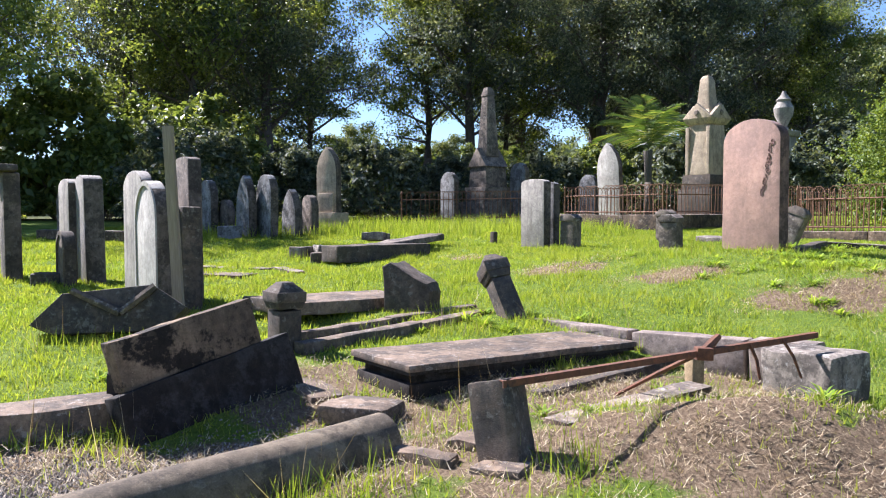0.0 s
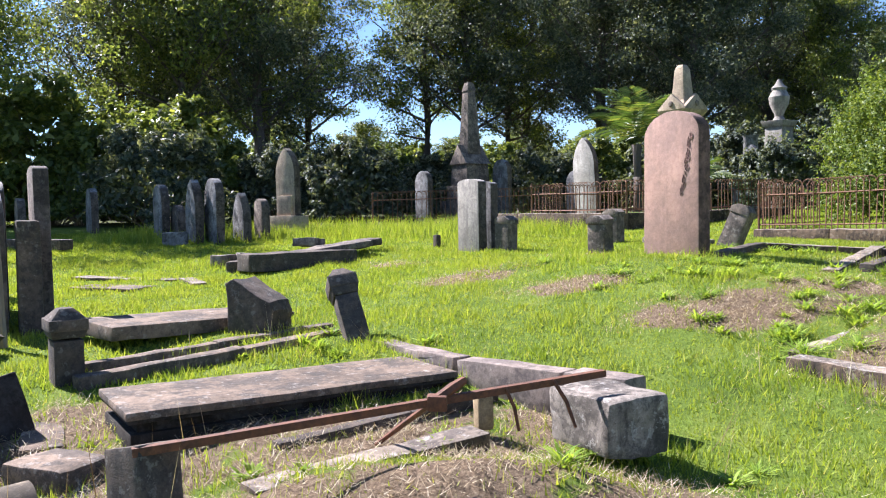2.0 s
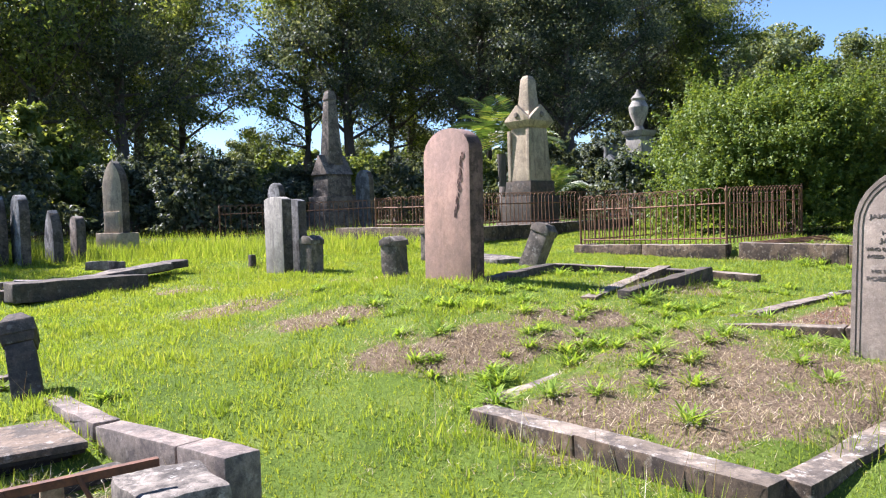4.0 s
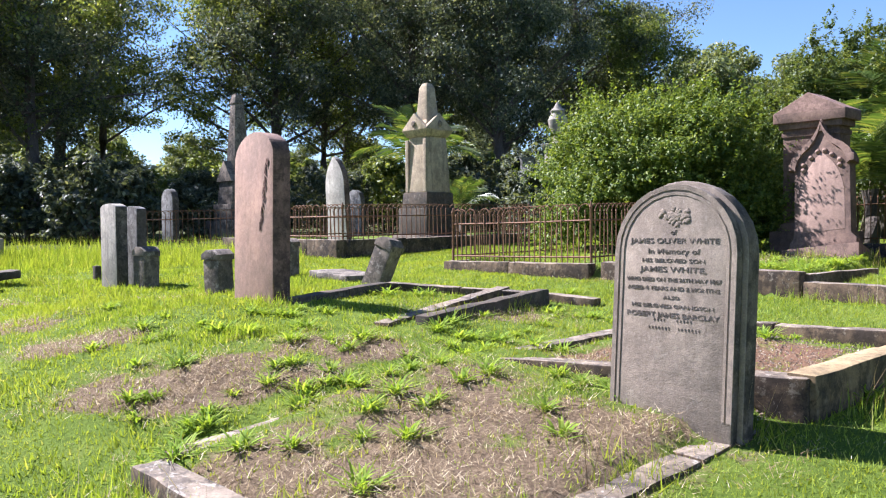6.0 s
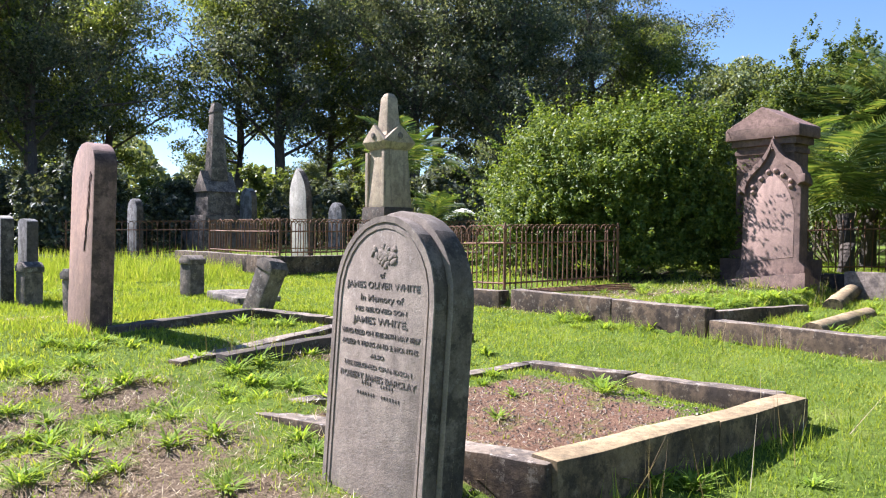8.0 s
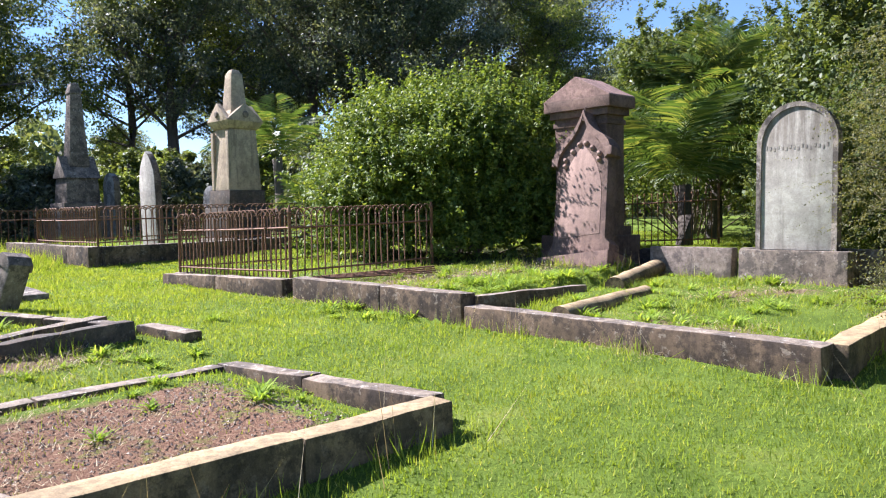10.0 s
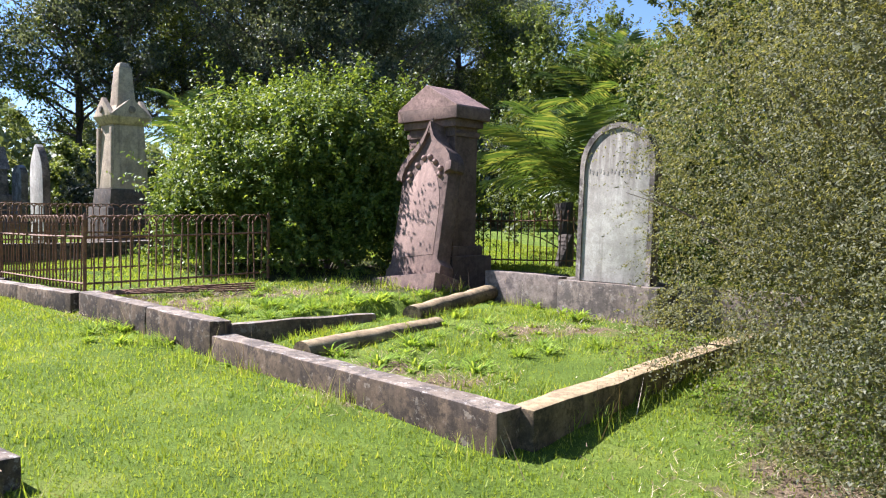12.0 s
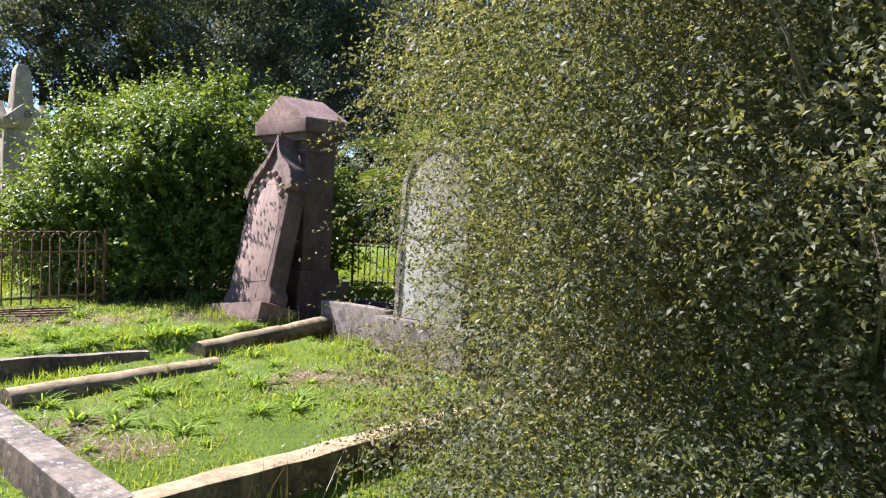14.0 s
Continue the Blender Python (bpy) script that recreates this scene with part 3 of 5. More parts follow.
kerb_run("fallen_kerb", "pale green-stained stone kerb in the grass", [(-0.95, 2.92, 0.26, -0.02, 3.5, 0.28, 0.14, 0.14, 1, KERB, False)], "fallen kerb")


def ledger_tomb():
    """Table slab on moulded courses."""
    ob = thing("ledger_tomb", "low brown stone ledger tomb with a moulded flat top slab", "tomb", 0.42, 5.50, 0.34, 0, 1.5, 36.5)
    # courses below the slab carry their shade as near-black stone
    for name, lx, ly, z, dz, seed, mat in (("lower_course", 2.02, 0.62, 0.0, 0.11, 1, SHADED_BLACK), ("upper_course", 1.94, 0.56, 0.105, 0.09, 2, SHADED_BLACK), ("ledger_slab", 2.08, 0.70, 0.19, 0.045, 3, LEDGER)):
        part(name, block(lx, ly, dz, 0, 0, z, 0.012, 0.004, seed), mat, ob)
    part("slab_edge", block(2.05, 0.67, 0.03, 0, 0, 0.165, 0.01, 0.003, 4), SHADED_BLACK, ob)
    return ob


ledger_tomb()
slab = part("flat_slab", block(1.75, 0.82, 0.12, 0, 0, 0, 0.02, 0.008, 7), LEDGER)
slab.matrix_world = pose(-1.02, 7.72, gz(-1.02, 7.72) - 0.02, 0, 2, 48)
tagged(slab, "flat brown stone grave slab lying in grass", "grave slab")


SCALED = stone("scaled_black_stone", (0.21, 0.145, 0.092), (0.06, 0.044, 0.032), 0.3, 0.12, (0.32, 0.23, 0.15), scale=0.9, soot=(0.014, 0.011, 0.009), mould=0.95)


def slab_between(corner, along, down, length, width, thick, seed):
    """A slab whose upper face runs from a corner along one edge and down another."""
    ax = Vector(along).normalized()
    up = ax.cross(Vector(down)).normalized()
    up = -up if up.z < 0 else up
    ay = up.cross(ax)
    side = -1 if ay.dot(Vector(down)) < 0 else 1
    bm = block(length, width, thick, length / 2, side * width / 2, -thick, 0.012, 0.008, seed, 0.1)
    m = Matrix((ax, ay, up)).transposed().to_4x4()
    bmesh.ops.transform(bm, matrix=Matrix.Translation(corner) @ m, verts=bm.verts)
    return bm


def fallen_slabs():
    ob = thing("toppled_tomb", "toppled near-black stone tomb slabs leaning on each other", "tomb", -1.5, 5.0, 0.30, 0, 0, 0)
    bpy.context.view_layer.update()
    part("lower_slab", to_local(slab_between((-1.745, 4.115, 0.525), (0.72, 0.87, 0.215), (0.10, 0.0, -0.29), 1.18, 0.44, 0.16, 1), ob), SHADED_BLACK, ob)
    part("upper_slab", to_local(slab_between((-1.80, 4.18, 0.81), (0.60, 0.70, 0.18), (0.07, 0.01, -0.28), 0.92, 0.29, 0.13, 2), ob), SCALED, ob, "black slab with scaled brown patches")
    part("base_block", block(0.40, 0.9, 0.42, -0.25, -0.1, -0.12, 0.02, 0.012, 3), SHADED_BLACK, ob)
    return ob


fallen_slabs()


def gable_cap():
    """A fallen pediment lying on its back: a gabled slab with a V moulding."""
    ob = thing("fallen_pediment", "fallen dark stone pediment with a pale V-shaped moulding", "fallen pediment", -2.78, 6.45, 0.52, -14, 0, 14)
    out = [(-0.62, 0.08), (-0.38, 0.34), (0.34, 0.40), (0.62, 0.20), (0.42, 0.0), (-0.45, 0.0)]
    part("pediment_body", worn(prism(out, 0.34, 0, 0.015), 0.01, 2), DARK, ob)
    for a, c in (((-0.30, 0.36), (0.08, 0.16)), ((0.08, 0.16), (0.36, 0.38))):
        part("moulding", tube([(a[0], -0.015, a[1]), (c[0], -0.03, c[1])], [0.032, 0.036], 6), LEDGER, ob, "pale worn moulding")
    return ob


gable_cap()
col = part("fallen_column", worn(tube([(-0.86 + 0.172 * k, 0, 0) for k in range(11)], [0.135 + 0.0015 * k for k in range(11)], 24), 0.006, 3), COLUMN)
col.matrix_world = pose(-0.92, 3.32, 0.33, 0, -1, 44)
tagged(col, "fallen round brown stone column lying on the ground", "column")
rough_block("base_fragment", "pale stone base fragment with a sloping top", "stone block", 0.02, 3.28, 0.12, (0.45, 0.3, 0.15), 40, LEDGER, 8.8, 0.012)


def capped_post(x, y, z, h, w, lean_x, lean_y, rz, mat, label, group="grave corner posts"):
    ob = thing("corner_post", label, "stone post", x, y, z, lean_x, lean_y, rz, group)
    part("shaft", block(w, w, h * 0.72, 0, 0, -0.06, 0.007, 0.004, x + y, 0.12), mat, ob)
    cap = part("cap", block(w * 1.30, w * 1.30, h * 0.13, 0, 0, h * 0.735, 0.006, 0.003, y, 0.1), mat, ob)
    part("neck", block(w * 1.08, w * 1.08, h * 0.085, 0, 0, h * 0.652, 0.004, 0.002, x, 0.16, 1.14), mat, cap)
    part("cap_top", block(w * 1.22, w * 1.22, h * 0.12, 0, 0, h * 0.862, 0.005, 0.002, y + 1, 0.2, 0.40), mat, cap)
    return ob


capped_post(-1.22, 5.95, 0.40, 0.60, 0.19, 0, 1, -50, DARK, "dark stone corner post with a moulded cap")
tipped = capped_post(0.56, 6.98, 0.50, 0.80, 0.19, 0, 0, -50, DARK, "leaning dark stone corner post with a broken cap")
tipped.matrix_world = Matrix.Translation((0.67, 6.95, 0.46)) @ Vector((-0.25, 0.38, 0.66)).to_track_quat("Z", "Y").to_matrix().to_4x4() @ pose(0, 0, 0, 0, 0, 75)
rough_block("leaning_post", "leaning square dark stone post in tall grass", "stone post", 0.33, 3.62, 0.16, (0.22, 0.19, 0.56), -30, DARK, 2.2, 0.006, -7, -13, 0.010)
rough_block("post_foot", "pale stone footing below the leaning post", "stone block", 0.29, 3.53, 0.12, (0.26, 0.22, 0.24), -30, LEDGER, 2.8, 0.01, 0, -4)


def wedge():
    out = [(-0.22, 0.0), (-0.25, 0.46), (-0.15, 0.50), (0.21, 0.30), (0.25, 0.22), (0.23, 0.0)]
    bm = prism(out, 0.30, -0.15, 0.015)
    bmesh.ops.subdivide_edges(bm, edges=bm.edges[:], cuts=3, use_grid_fill=True)
    ob = part("broken_stone", worn(bm, 0.02, 5), DARK)
    ob.matrix_world = pose(-0.30, 7.48, gz(-0.3, 7.48) - 0.03, 0, 0, -22)
    return tagged(ob, "broken wedge-shaped dark stone standing on a grave", "broken stone")


wedge()


def iron_bar():
    ob = thing("iron_bar", "rusty iron angle bar propped across the broken grave", "iron bar", 1.2, 4.0, 0.45, 0, 0, 0)
    a, c = Vector((0.28, 3.60, 0.72)), Vector((2.22, 4.58, 0.80))
    mid, length = (a + c) / 2, (c - a).length
    turn = (c - a).to_track_quat("X", "Z").to_matrix().to_4x4()
    for name, ly, lz, dy in (("web", 0.007, 0.027, 0.0), ("flange", 0.034, 0.006, 0.015)):
        bm = block(length, ly, lz, 0, dy, -0.027 if name == "web" else 0, 0, 0.002, 1, 0.2)
        bmesh.ops.transform(bm, matrix=ob.matrix_world.inverted() @ Matrix.Translation(mid) @ turn, verts=bm.verts)
        part(name, bm, RUST, ob)
    p = a.lerp(c, 0.58)
    for name, q, r in (("strut", Vector((1.06, 4.72, 0.40)), 0.015), ("bracket", p + Vector((0.12, 0.12, 0.06)), 0.025), ("hook", a.lerp(c, 0.86) + Vector((0.10, -0.03, -0.22)), 0.010), ("hook", a.lerp(c, 0.74) + Vector((0.06, 0.0, -0.2)), 0.010)):
        s = a.lerp(c, 0.86) if name == "hook" and q.x > 1.95 else a.lerp(c, 0.74) if name == "hook" else p
        bm = tube([s, s.lerp(q, 0.5) + Vector((0.01, 0, 0.01)), q], [r, r, r * 0.8], 6)
        bmesh.ops.transform(bm, matrix=ob.matrix_world.inverted(), verts=bm.verts)
        part(name, bm, RUST, ob)
    part("collar", block(0.09, 0.07, 0.07, *(p - Vector((1.2, 4.0, 0.45 + 0.05))), 0.01, 0.008, 3), RUST, ob, "lumpy rusted collar")
    return ob


bpy.context.view_layer.update()
iron_bar()

# ---- headstones ----


def lettering(lines, parent, y, materials):
    """Words cut into the face: (text, height above foot, letter size, width)."""
    face = [c for c in parent.children if c.name.startswith("face_slab")][0]
    for text, z, size, width in lines:
        z, size, width = z * 0.955, size * 0.80, width * 0.90
        cu = bpy.data.curves.new("inscription", "FONT")
        cu.body, cu.size, cu.align_x, cu.extrude, cu.offset = text, size, "CENTER", 0.0015, 0.0002
        tmp = bpy.data.objects.new("inscription", cu)
        scene.collection.objects.link(tmp)
        bpy.context.view_layer.update()
        me = bpy.data.meshes.new_from_object(tmp.evaluated_get(bpy.context.evaluated_depsgraph_get()))
        bpy.data.objects.remove(tmp)
        xs = [v.co.x for v in me.vertices]
        k = width / (max(xs) - min(xs))
        me.transform(pose(0, y, z, 90, 0, 0) @ Matrix.Diagonal((k, 1, 1, 1)))
        me.materials.clear()
        me.materials.append(materials)
        ob = tagged(new("inscription", me), kind="stuff")
        ob.parent = face


# darker edge stones: side shade put into the colour, besides old stains
EDGE = stone("shaded_headstone_edge", (0.17, 0.133, 0.103), (0.065, 0.05, 0.04), 0.5, 0.2, (0.30, 0.27, 0.23), soot=(0.03, 0.025, 0.02))
PINK_EDGE = stone("shaded_pink_edge", (0.21, 0.128, 0.098), (0.10, 0.063, 0.05), 0.5, 0.08, (0.30, 0.2, 0.16), soot=(0.05, 0.033, 0.027))


def shaded_sides(ob, mat):
    """Gives a slab's narrow sides a darker, stained stone with shade in its colour."""
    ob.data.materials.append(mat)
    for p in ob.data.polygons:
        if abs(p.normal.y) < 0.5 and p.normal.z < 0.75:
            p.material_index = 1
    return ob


def headstone(name, label, x, y, w, h, d, mat, top="arch", rx=0, ry=0, rz=YAW, rise=None, z=None, rim=0.0, base=None, group="headstones", rim_mat=None):
    ob = thing(name, label, "headstone", x, y, (gz(x, y) if z is None else z) - 0.02, rx, ry, rz, group)
    foot = 0.0
    if base:
        bw, bd, bh = base[:3]
        part("base", block(bw, bd, bh + 0.1, 0, 0, -0.1, 0.015, 0.004, x, 0.2), base[3] if len(base) > 3 else mat, ob)
        foot = bh
    out = arch(w, h - foot, rise) if top == "arch" else gothic(w, h - foot)
    out = [(px, pz + foot - (0.1 if pz == 0 and not base else 0)) for px, pz in out]
    body = shaded_sides(part("slab", worn(prism(out, d, -d / 2, 0.012), 0.004, x), mat, ob), PINK_EDGE if mat == PINK else EDGE)
    if rim:
        k = 1 - 2 * rim / w
        inner = [(px * k, pz if pz <= foot else foot + (pz - foot) * (1 - rim / (h - foot))) for px, pz in out]
        part("rim", ring(out, inner, 0.018, -d / 2 + 0.002), rim_mat or mat, body)
    return ob


pink = headstone("pink_headstone", "tall pink sandstone headstone with a flaked dark scar", 3.92, 9.80, 0.82, 1.66, 0.19, PINK, rise=0.27, ry=-1.5, rx=-2, rz=YAW - 3)
scar = bmesh.new()
srng = random.Random(4)
for k in range(46):
    s = k / 45
    cx, cz = 0.30 - 0.13 * s + srng.uniform(-0.03, 0.03) * (1 - abs(2 * s - 1) * 0.4), 1.36 - 0.66 * s
    r = srng.uniform(0.010, 0.034)
    vs = [scar.verts.new((cx + r * 0.7 * math.cos(a) * srng.uniform(0.6, 1.3), -0.101, cz + r * math.sin(a) * srng.uniform(0.6, 1.3))) for a in [2 * math.pi * i / 7 for i in range(7)]]
    tip = scar.verts.new((cx, -0.093, cz))
    for i in range(7):
        scar.faces.new((vs[i], vs[(i + 1) % 7], tip))
part("flaked_scar", scar, stone("dark_flake", (0.20, 0.11, 0.09), (0.10, 0.06, 0.05), 0.2, 0), pink.children[0], "dark flaked patch")

jw = headstone("inscribed_headstone", "grey sandstone headstone with a moulded round top and inscription", 6.56, 6.05, 0.79, 1.29, 0.12, JW_FACE, rx=-4)
face_out = [(a, c if c else -0.1) for a, c in arch(0.735, 1.262)]
front = shaded_sides(part("face_slab", worn(prism(face_out, 0.075, -0.132, 0.012), 0.002, 4), JW_FACE, jw), EDGE)
for w, h, in_w, proud in ((0.735, 1.262, 0.028, 0.007), (0.655, 1.222, 0.016, 0.005)):
    out2, in2 = arch(w, h), arch(w - 2 * in_w, h - in_w)
    part("roll_moulding", ring([(a, c if c else 0.02) for a, c in out2], [(a, c if c else 0.02) for a, c in in2], proud, -0.131), JW_FACE, front)
flower = bmesh.new()
for k in range(60):
    a, r = srng.uniform(0, 6.28), abs(srng.gauss(0, 0.034))
    m = pose(r * 1.5 * math.cos(a), -0.133, 1.09 + r * 0.6 * math.sin(a), 0, srng.uniform(0, 360), 0) @ Matrix.Diagonal((1.3, 0.35, 0.8, 1))
    bmesh.ops.create_icosphere(flower, subdivisions=2, radius=srng.uniform(0.010, 0.018), matrix=m)
part("carved_wreath", flower, JW_FACE, jw, "worn carved wreath")
lettering([("of", 1.035, 0.045, 0.04), ("JAMES OLIVER WHITE", 0.985, 0.05, 0.60), ("In Memory of", 0.925, 0.05, 0.35), ("HIS BELOVED SON", 0.875, 0.035, 0.42), ("JAMES WHITE,", 0.82, 0.052, 0.45),
           ("WHO DIED ON THE 26TH MAY 1867", 0.765, 0.036, 0.64), ("AGED 4 YEARS AND 2 MONTHS", 0.715, 0.036, 0.62), ("ALSO", 0.665, 0.03, 0.11), ("HIS BELOVED GRANDSON", 0.615, 0.033, 0.55),
           ("ROBERT JAMES BARCLAY", 0.56, 0.048, 0.62)], jw, -0.1335, INCISED)
worn_lines = bmesh.new()
for z, spans in ((0.52, ((-0.10, -0.02), (0.04, 0.14))), (0.475, ((-0.13, 0.0), (0.05, 0.17)))):
    for a, c in spans:
        q = a
        while q < c:
            bmesh.ops.create_cube(worn_lines, size=1, matrix=pose(q, -0.1335, z) @ Matrix.Diagonal((0.006, 0.003, 0.014, 1)))
            q += 0.02
tagged(part("worn_lettering", worn_lines, INCISED, jw, "illegible worn letters"), kind="stuff")

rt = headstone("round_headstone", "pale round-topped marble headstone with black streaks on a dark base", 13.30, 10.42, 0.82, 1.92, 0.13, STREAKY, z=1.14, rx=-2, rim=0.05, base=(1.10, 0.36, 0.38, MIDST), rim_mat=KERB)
part("plinth", block(1.36, 0.52, 0.1, 0, -0.02, -0.09, 0.01, 0.004, 3), TAN, rt)
worn_lines = bmesh.new()
for q in range(16):
    bmesh.ops.create_cube(worn_lines, size=1, matrix=pose(-0.31 + q * 0.041, -0.066, 1.46 - 0.012 * (q % 3)) @ Matrix.Diagonal((0.018, 0.002, 0.04, 1)))
tagged(part("worn_lettering", worn_lines, OLDGREY, rt, "row of worn raised letters"), kind="stuff")

headstone("pale_headstone", "broken-topped pale grey headstone streaked with damp", 1.58, 13.28, 0.58, 1.18, 0.16, OLDGREY, rise=0.06)
headstone("pale_headstone", "grey stone slab standing close behind a pale one", 1.80, 13.52, 0.5, 1.14, 0.14, SLATE, rise=0.05)
headstone("white_gothic_headstone", "white pointed-arch marble headstone tilting sideways", 4.68, 21.6, 0.80, 2.12, 0.16, PALE, "gothic", ry=-4, z=1.4)

cream = headstone("cream_headstone", "tall cream pointed headstone with stepped base", -2.85, 19.5, 0.66, 2.05, 0.2, CREAM, "gothic", base=(0.86, 0.5, 0.42), z=1.16, rz=-35)
part("shoulder", block(0.5, 0.3, 0.5, 0, 0, 0.40, 0.015, 0.004, 4), CREAM, cream)

for x, y, h, rx, ry, mat, label in ((3.30, 11.25, 0.52, 2, 0, MIDST, "short grey stone corner post in grass"), (3.92, 13.7, 0.55, 0, 0, MIDST, "short grey stone corner post with a flat cap"),
                                    (2.10, 12.85, 0.56, 0, 2, MIDST, "short mossy stone corner post beside a pale headstone"), (5.12, 11.65, 0.62, -8, 20, MIDST, "leaning grey stone corner post")):
    ob = thing("grave_post", label, "stone post", x, y, None, rx, ry, YAW + 10, "short grave posts")
    part("shaft", block(0.27, 0.22, h * 0.78 + 0.08, 0, 0, -0.08, 0.015, 0.006, x), mat, ob)
    gable = [(-0.145, h * 0.78), (-0.145, h * 0.90), (-0.06, h), (0.06, h), (0.145, h * 0.90), (0.145, h * 0.78)]
    part("cap", worn(prism(gable, 0.25, -0.125, 0.008), 0.004, y), mat, ob)
rough_block("grave_marker", "tiny dark stone marker in the grass", "stone marker", 0.95, 14.6, gz(0.95, 14.6) - 0.03, (0.12, 0.1, 0.26), YAW, DARK, 1.1, 0.008, group="markers")
slab2 = part("flat_slab", block(0.9, 0.6, 0.1, 0, 0, 0, 0.02, 0.008, 9), KERB)
slab2.matrix_world = pose(4.75, 12.9, gz(4.75, 12.9) - 0.01, 0, 3, YAW)
tagged(slab2, "small flat grey stone slab below a corner post", "grave slab")

# rubble tomb
ob = thing("rubble_tomb", "collapsed low tomb of dark slabs and rubble in the grass", "tomb", -1.4, 13.3, None, 0, 0, 0)
bpy.context.view_layer.update()
rr = random.Random(8)
for x, y, dz, lx, ly, lz, rz, tilt, mat in ((-1.05, 12.4, 0.0, 1.75, 0.5, 0.26, 38, 0, DARK), (-0.75, 13.2, 0.16, 1.5, 0.5, 0.10, 44, -6, MIDST), (-1.7, 13.0, 0.05, 0.9, 0.4, 0.16, 25, 4, KERB), (-0.5, 14.0, 0.10, 1.0, 0.45, 0.12, 38, -8, DARK),
                                           (-1.9, 12.3, 0.0, 0.4, 0.3, 0.18, 10, 0, DARK), (-2.35, 12.9, 0.0, 0.35, 0.25, 0.22, 60, 0, MIDST), (-1.2, 13.9, 0.2, 0.5, 0.4, 0.14, 80, 5, KERB)):
    bm = block(lx, ly, lz, 0, 0, 0, 0.02, 0.016, rr.uniform(0, 9), 0.12)
    bmesh.ops.transform(bm, matrix=ob.matrix_world.inverted() @ pose(x, y, gz(x, y) + dz - 0.03, 0, tilt, rz), verts=bm.verts)
    part("rubble_slab", bm, mat, ob)

# slabs and stones on the shaded side
kerb_run("grave_kerb", "low pale kerb of a sunken grave in grass", [(-4.2, 11.9, 0.74, -2.5, 11.5, 0.72, 0.3, 0.16, 2, KERB, False), (-2.45, 11.5, 0.74, -2.0, 10.8, 0.72, 0.2, 0.2, 1, KERB, False), (-3.6, 10.9, 0.7, -2.6, 10.5, 0.70, 0.5, 0.1, 1, LEDGER, False)])
headstone("leaning_headstone", "pale round-topped headstone seen almost edge on", -2.98, 8.0, 0.80, 1.32, 0.14, PALE, rim=0.05, ry=-1)
headstone("leaning_headstone", "pale grey headstone behind another", -3.42, 8.75, 0.80, 1.42, 0.13, OLDGREY, rise=0.2)
headstone("leaning_headstone", "weathered brown headstone behind a timber plank", -2.72, 8.35, 0.5, 1.56, 0.14, MIDST, rise=0.06, ry=-2)
headstone("leaning_headstone", "tall pale headstone tilting beside its neighbour", -4.62, 10.2, 0.62, 1.42, 0.24, OLDGREY, rise=0.12, ry=-4)
headstone("leaning_headstone", "pale grey headstone with dark edge", -5.08, 10.6, 0.7, 1.36, 0.14, OLDGREY, rise=0.1, ry=-2)
headstone("small_headstone", "small dark round-topped stone with a pale rim", -4.72, 9.75, 0.5, 0.70, 0.14, DARK, rim=0.05)
headstone("leaning_headstone", "tall dark headstone with a flat cap", -5.72, 10.3, 0.5, 1.42, 0.2, MIDST, rise=0.03, ry=-4)
rough_block("flat_stone", "dark flat stone cap on a leaning headstone", "stone cap", -5.82, 10.3, gz(-5.72, 10.3) + 1.39, (0.66, 0.3, 0.09), YAW, DARK, 1, 0.006, 0, -4)
rough_block("dark_post", "dark square stone post with a stepped foot", "stone post", -2.56, 7.85, gz(-2.56, 7.85) - 0.05, (0.2, 0.2, 1.1), YAW, DARK, 1.7, 0.006)
rough_block("broken_block", "dark broken stone at the foot of a headstone", "stone block", -5.0, 9.8, gz(-5, 9.8) - 0.02, (0.35, 0.2, 0.16), 20, DARK, 2.6, 0.02)
plank = part("timber_plank", block(0.095, 0.05, 1.90, 0, 0, -0.08, 0.004, 0.003, 1, 0.2), TIMBER)
plank.matrix_world = pose(-2.44, 7.18, gz(-2.44, 7.18), -2, -4, -10)
tagged(plank, "weathered upright timber plank stuck in the ground", "timber plank")
for x, y, w, h, mat, top, ry in ((-5.5, 18.3, 0.8, 1.25, SLATE, "arch", 0), (-5.0, 18.0, 0.6, 0.8, DARK, "arch", 0), (-4.35, 17.2, 0.75, 1.35, SLATE, "gothic", 2), (-3.85, 17.0, 0.8, 1.38, SLATE, "arch", 3), (-3.35, 17.3, 0.7, 1.05, SLATE, "gothic", 0),
                                 (-3.0, 17.6, 0.5, 0.9, MIDST, "arch", 0), (0.2, 23.5, 0.7, 1.5, SLATE, "arch", 0), (2.6, 26.5, 0.8, 1.9, SLATE, "arch", 0), (-8.2, 20.5, 0.8, 1.2, SLATE, "arch", 3), (-9.5, 19.5, 0.8, 1.0, MIDST, "arch", -3),
                                 (10.4, 25.6, 0.9, 2.0, SLATE, "gothic", 0), (5.2, 27.8, 0.8, 1.5, SLATE, "arch", 0)):
    headstone("far_headstone", "shaded grey headstone under the trees", x, y, w, h, 0.18, mat, top, ry=ry, group="shaded headstones")
kerb_run("grave_kerb", "pale kerb of a far grave in the shade", [(-8.5, 16.5, 1.2, -6.3, 15.6, 1.18, 0.3, 0.2, 1, KERB, False)])
rough_block("broken_block", "grey broken block under the trees", "stone block", -4.55, 16.6, gz(-4.55, 16.6) - 0.02, (0.5, 0.3, 0.28), 20, SLATE, 3.6, 0.02)


# ---- monuments ----


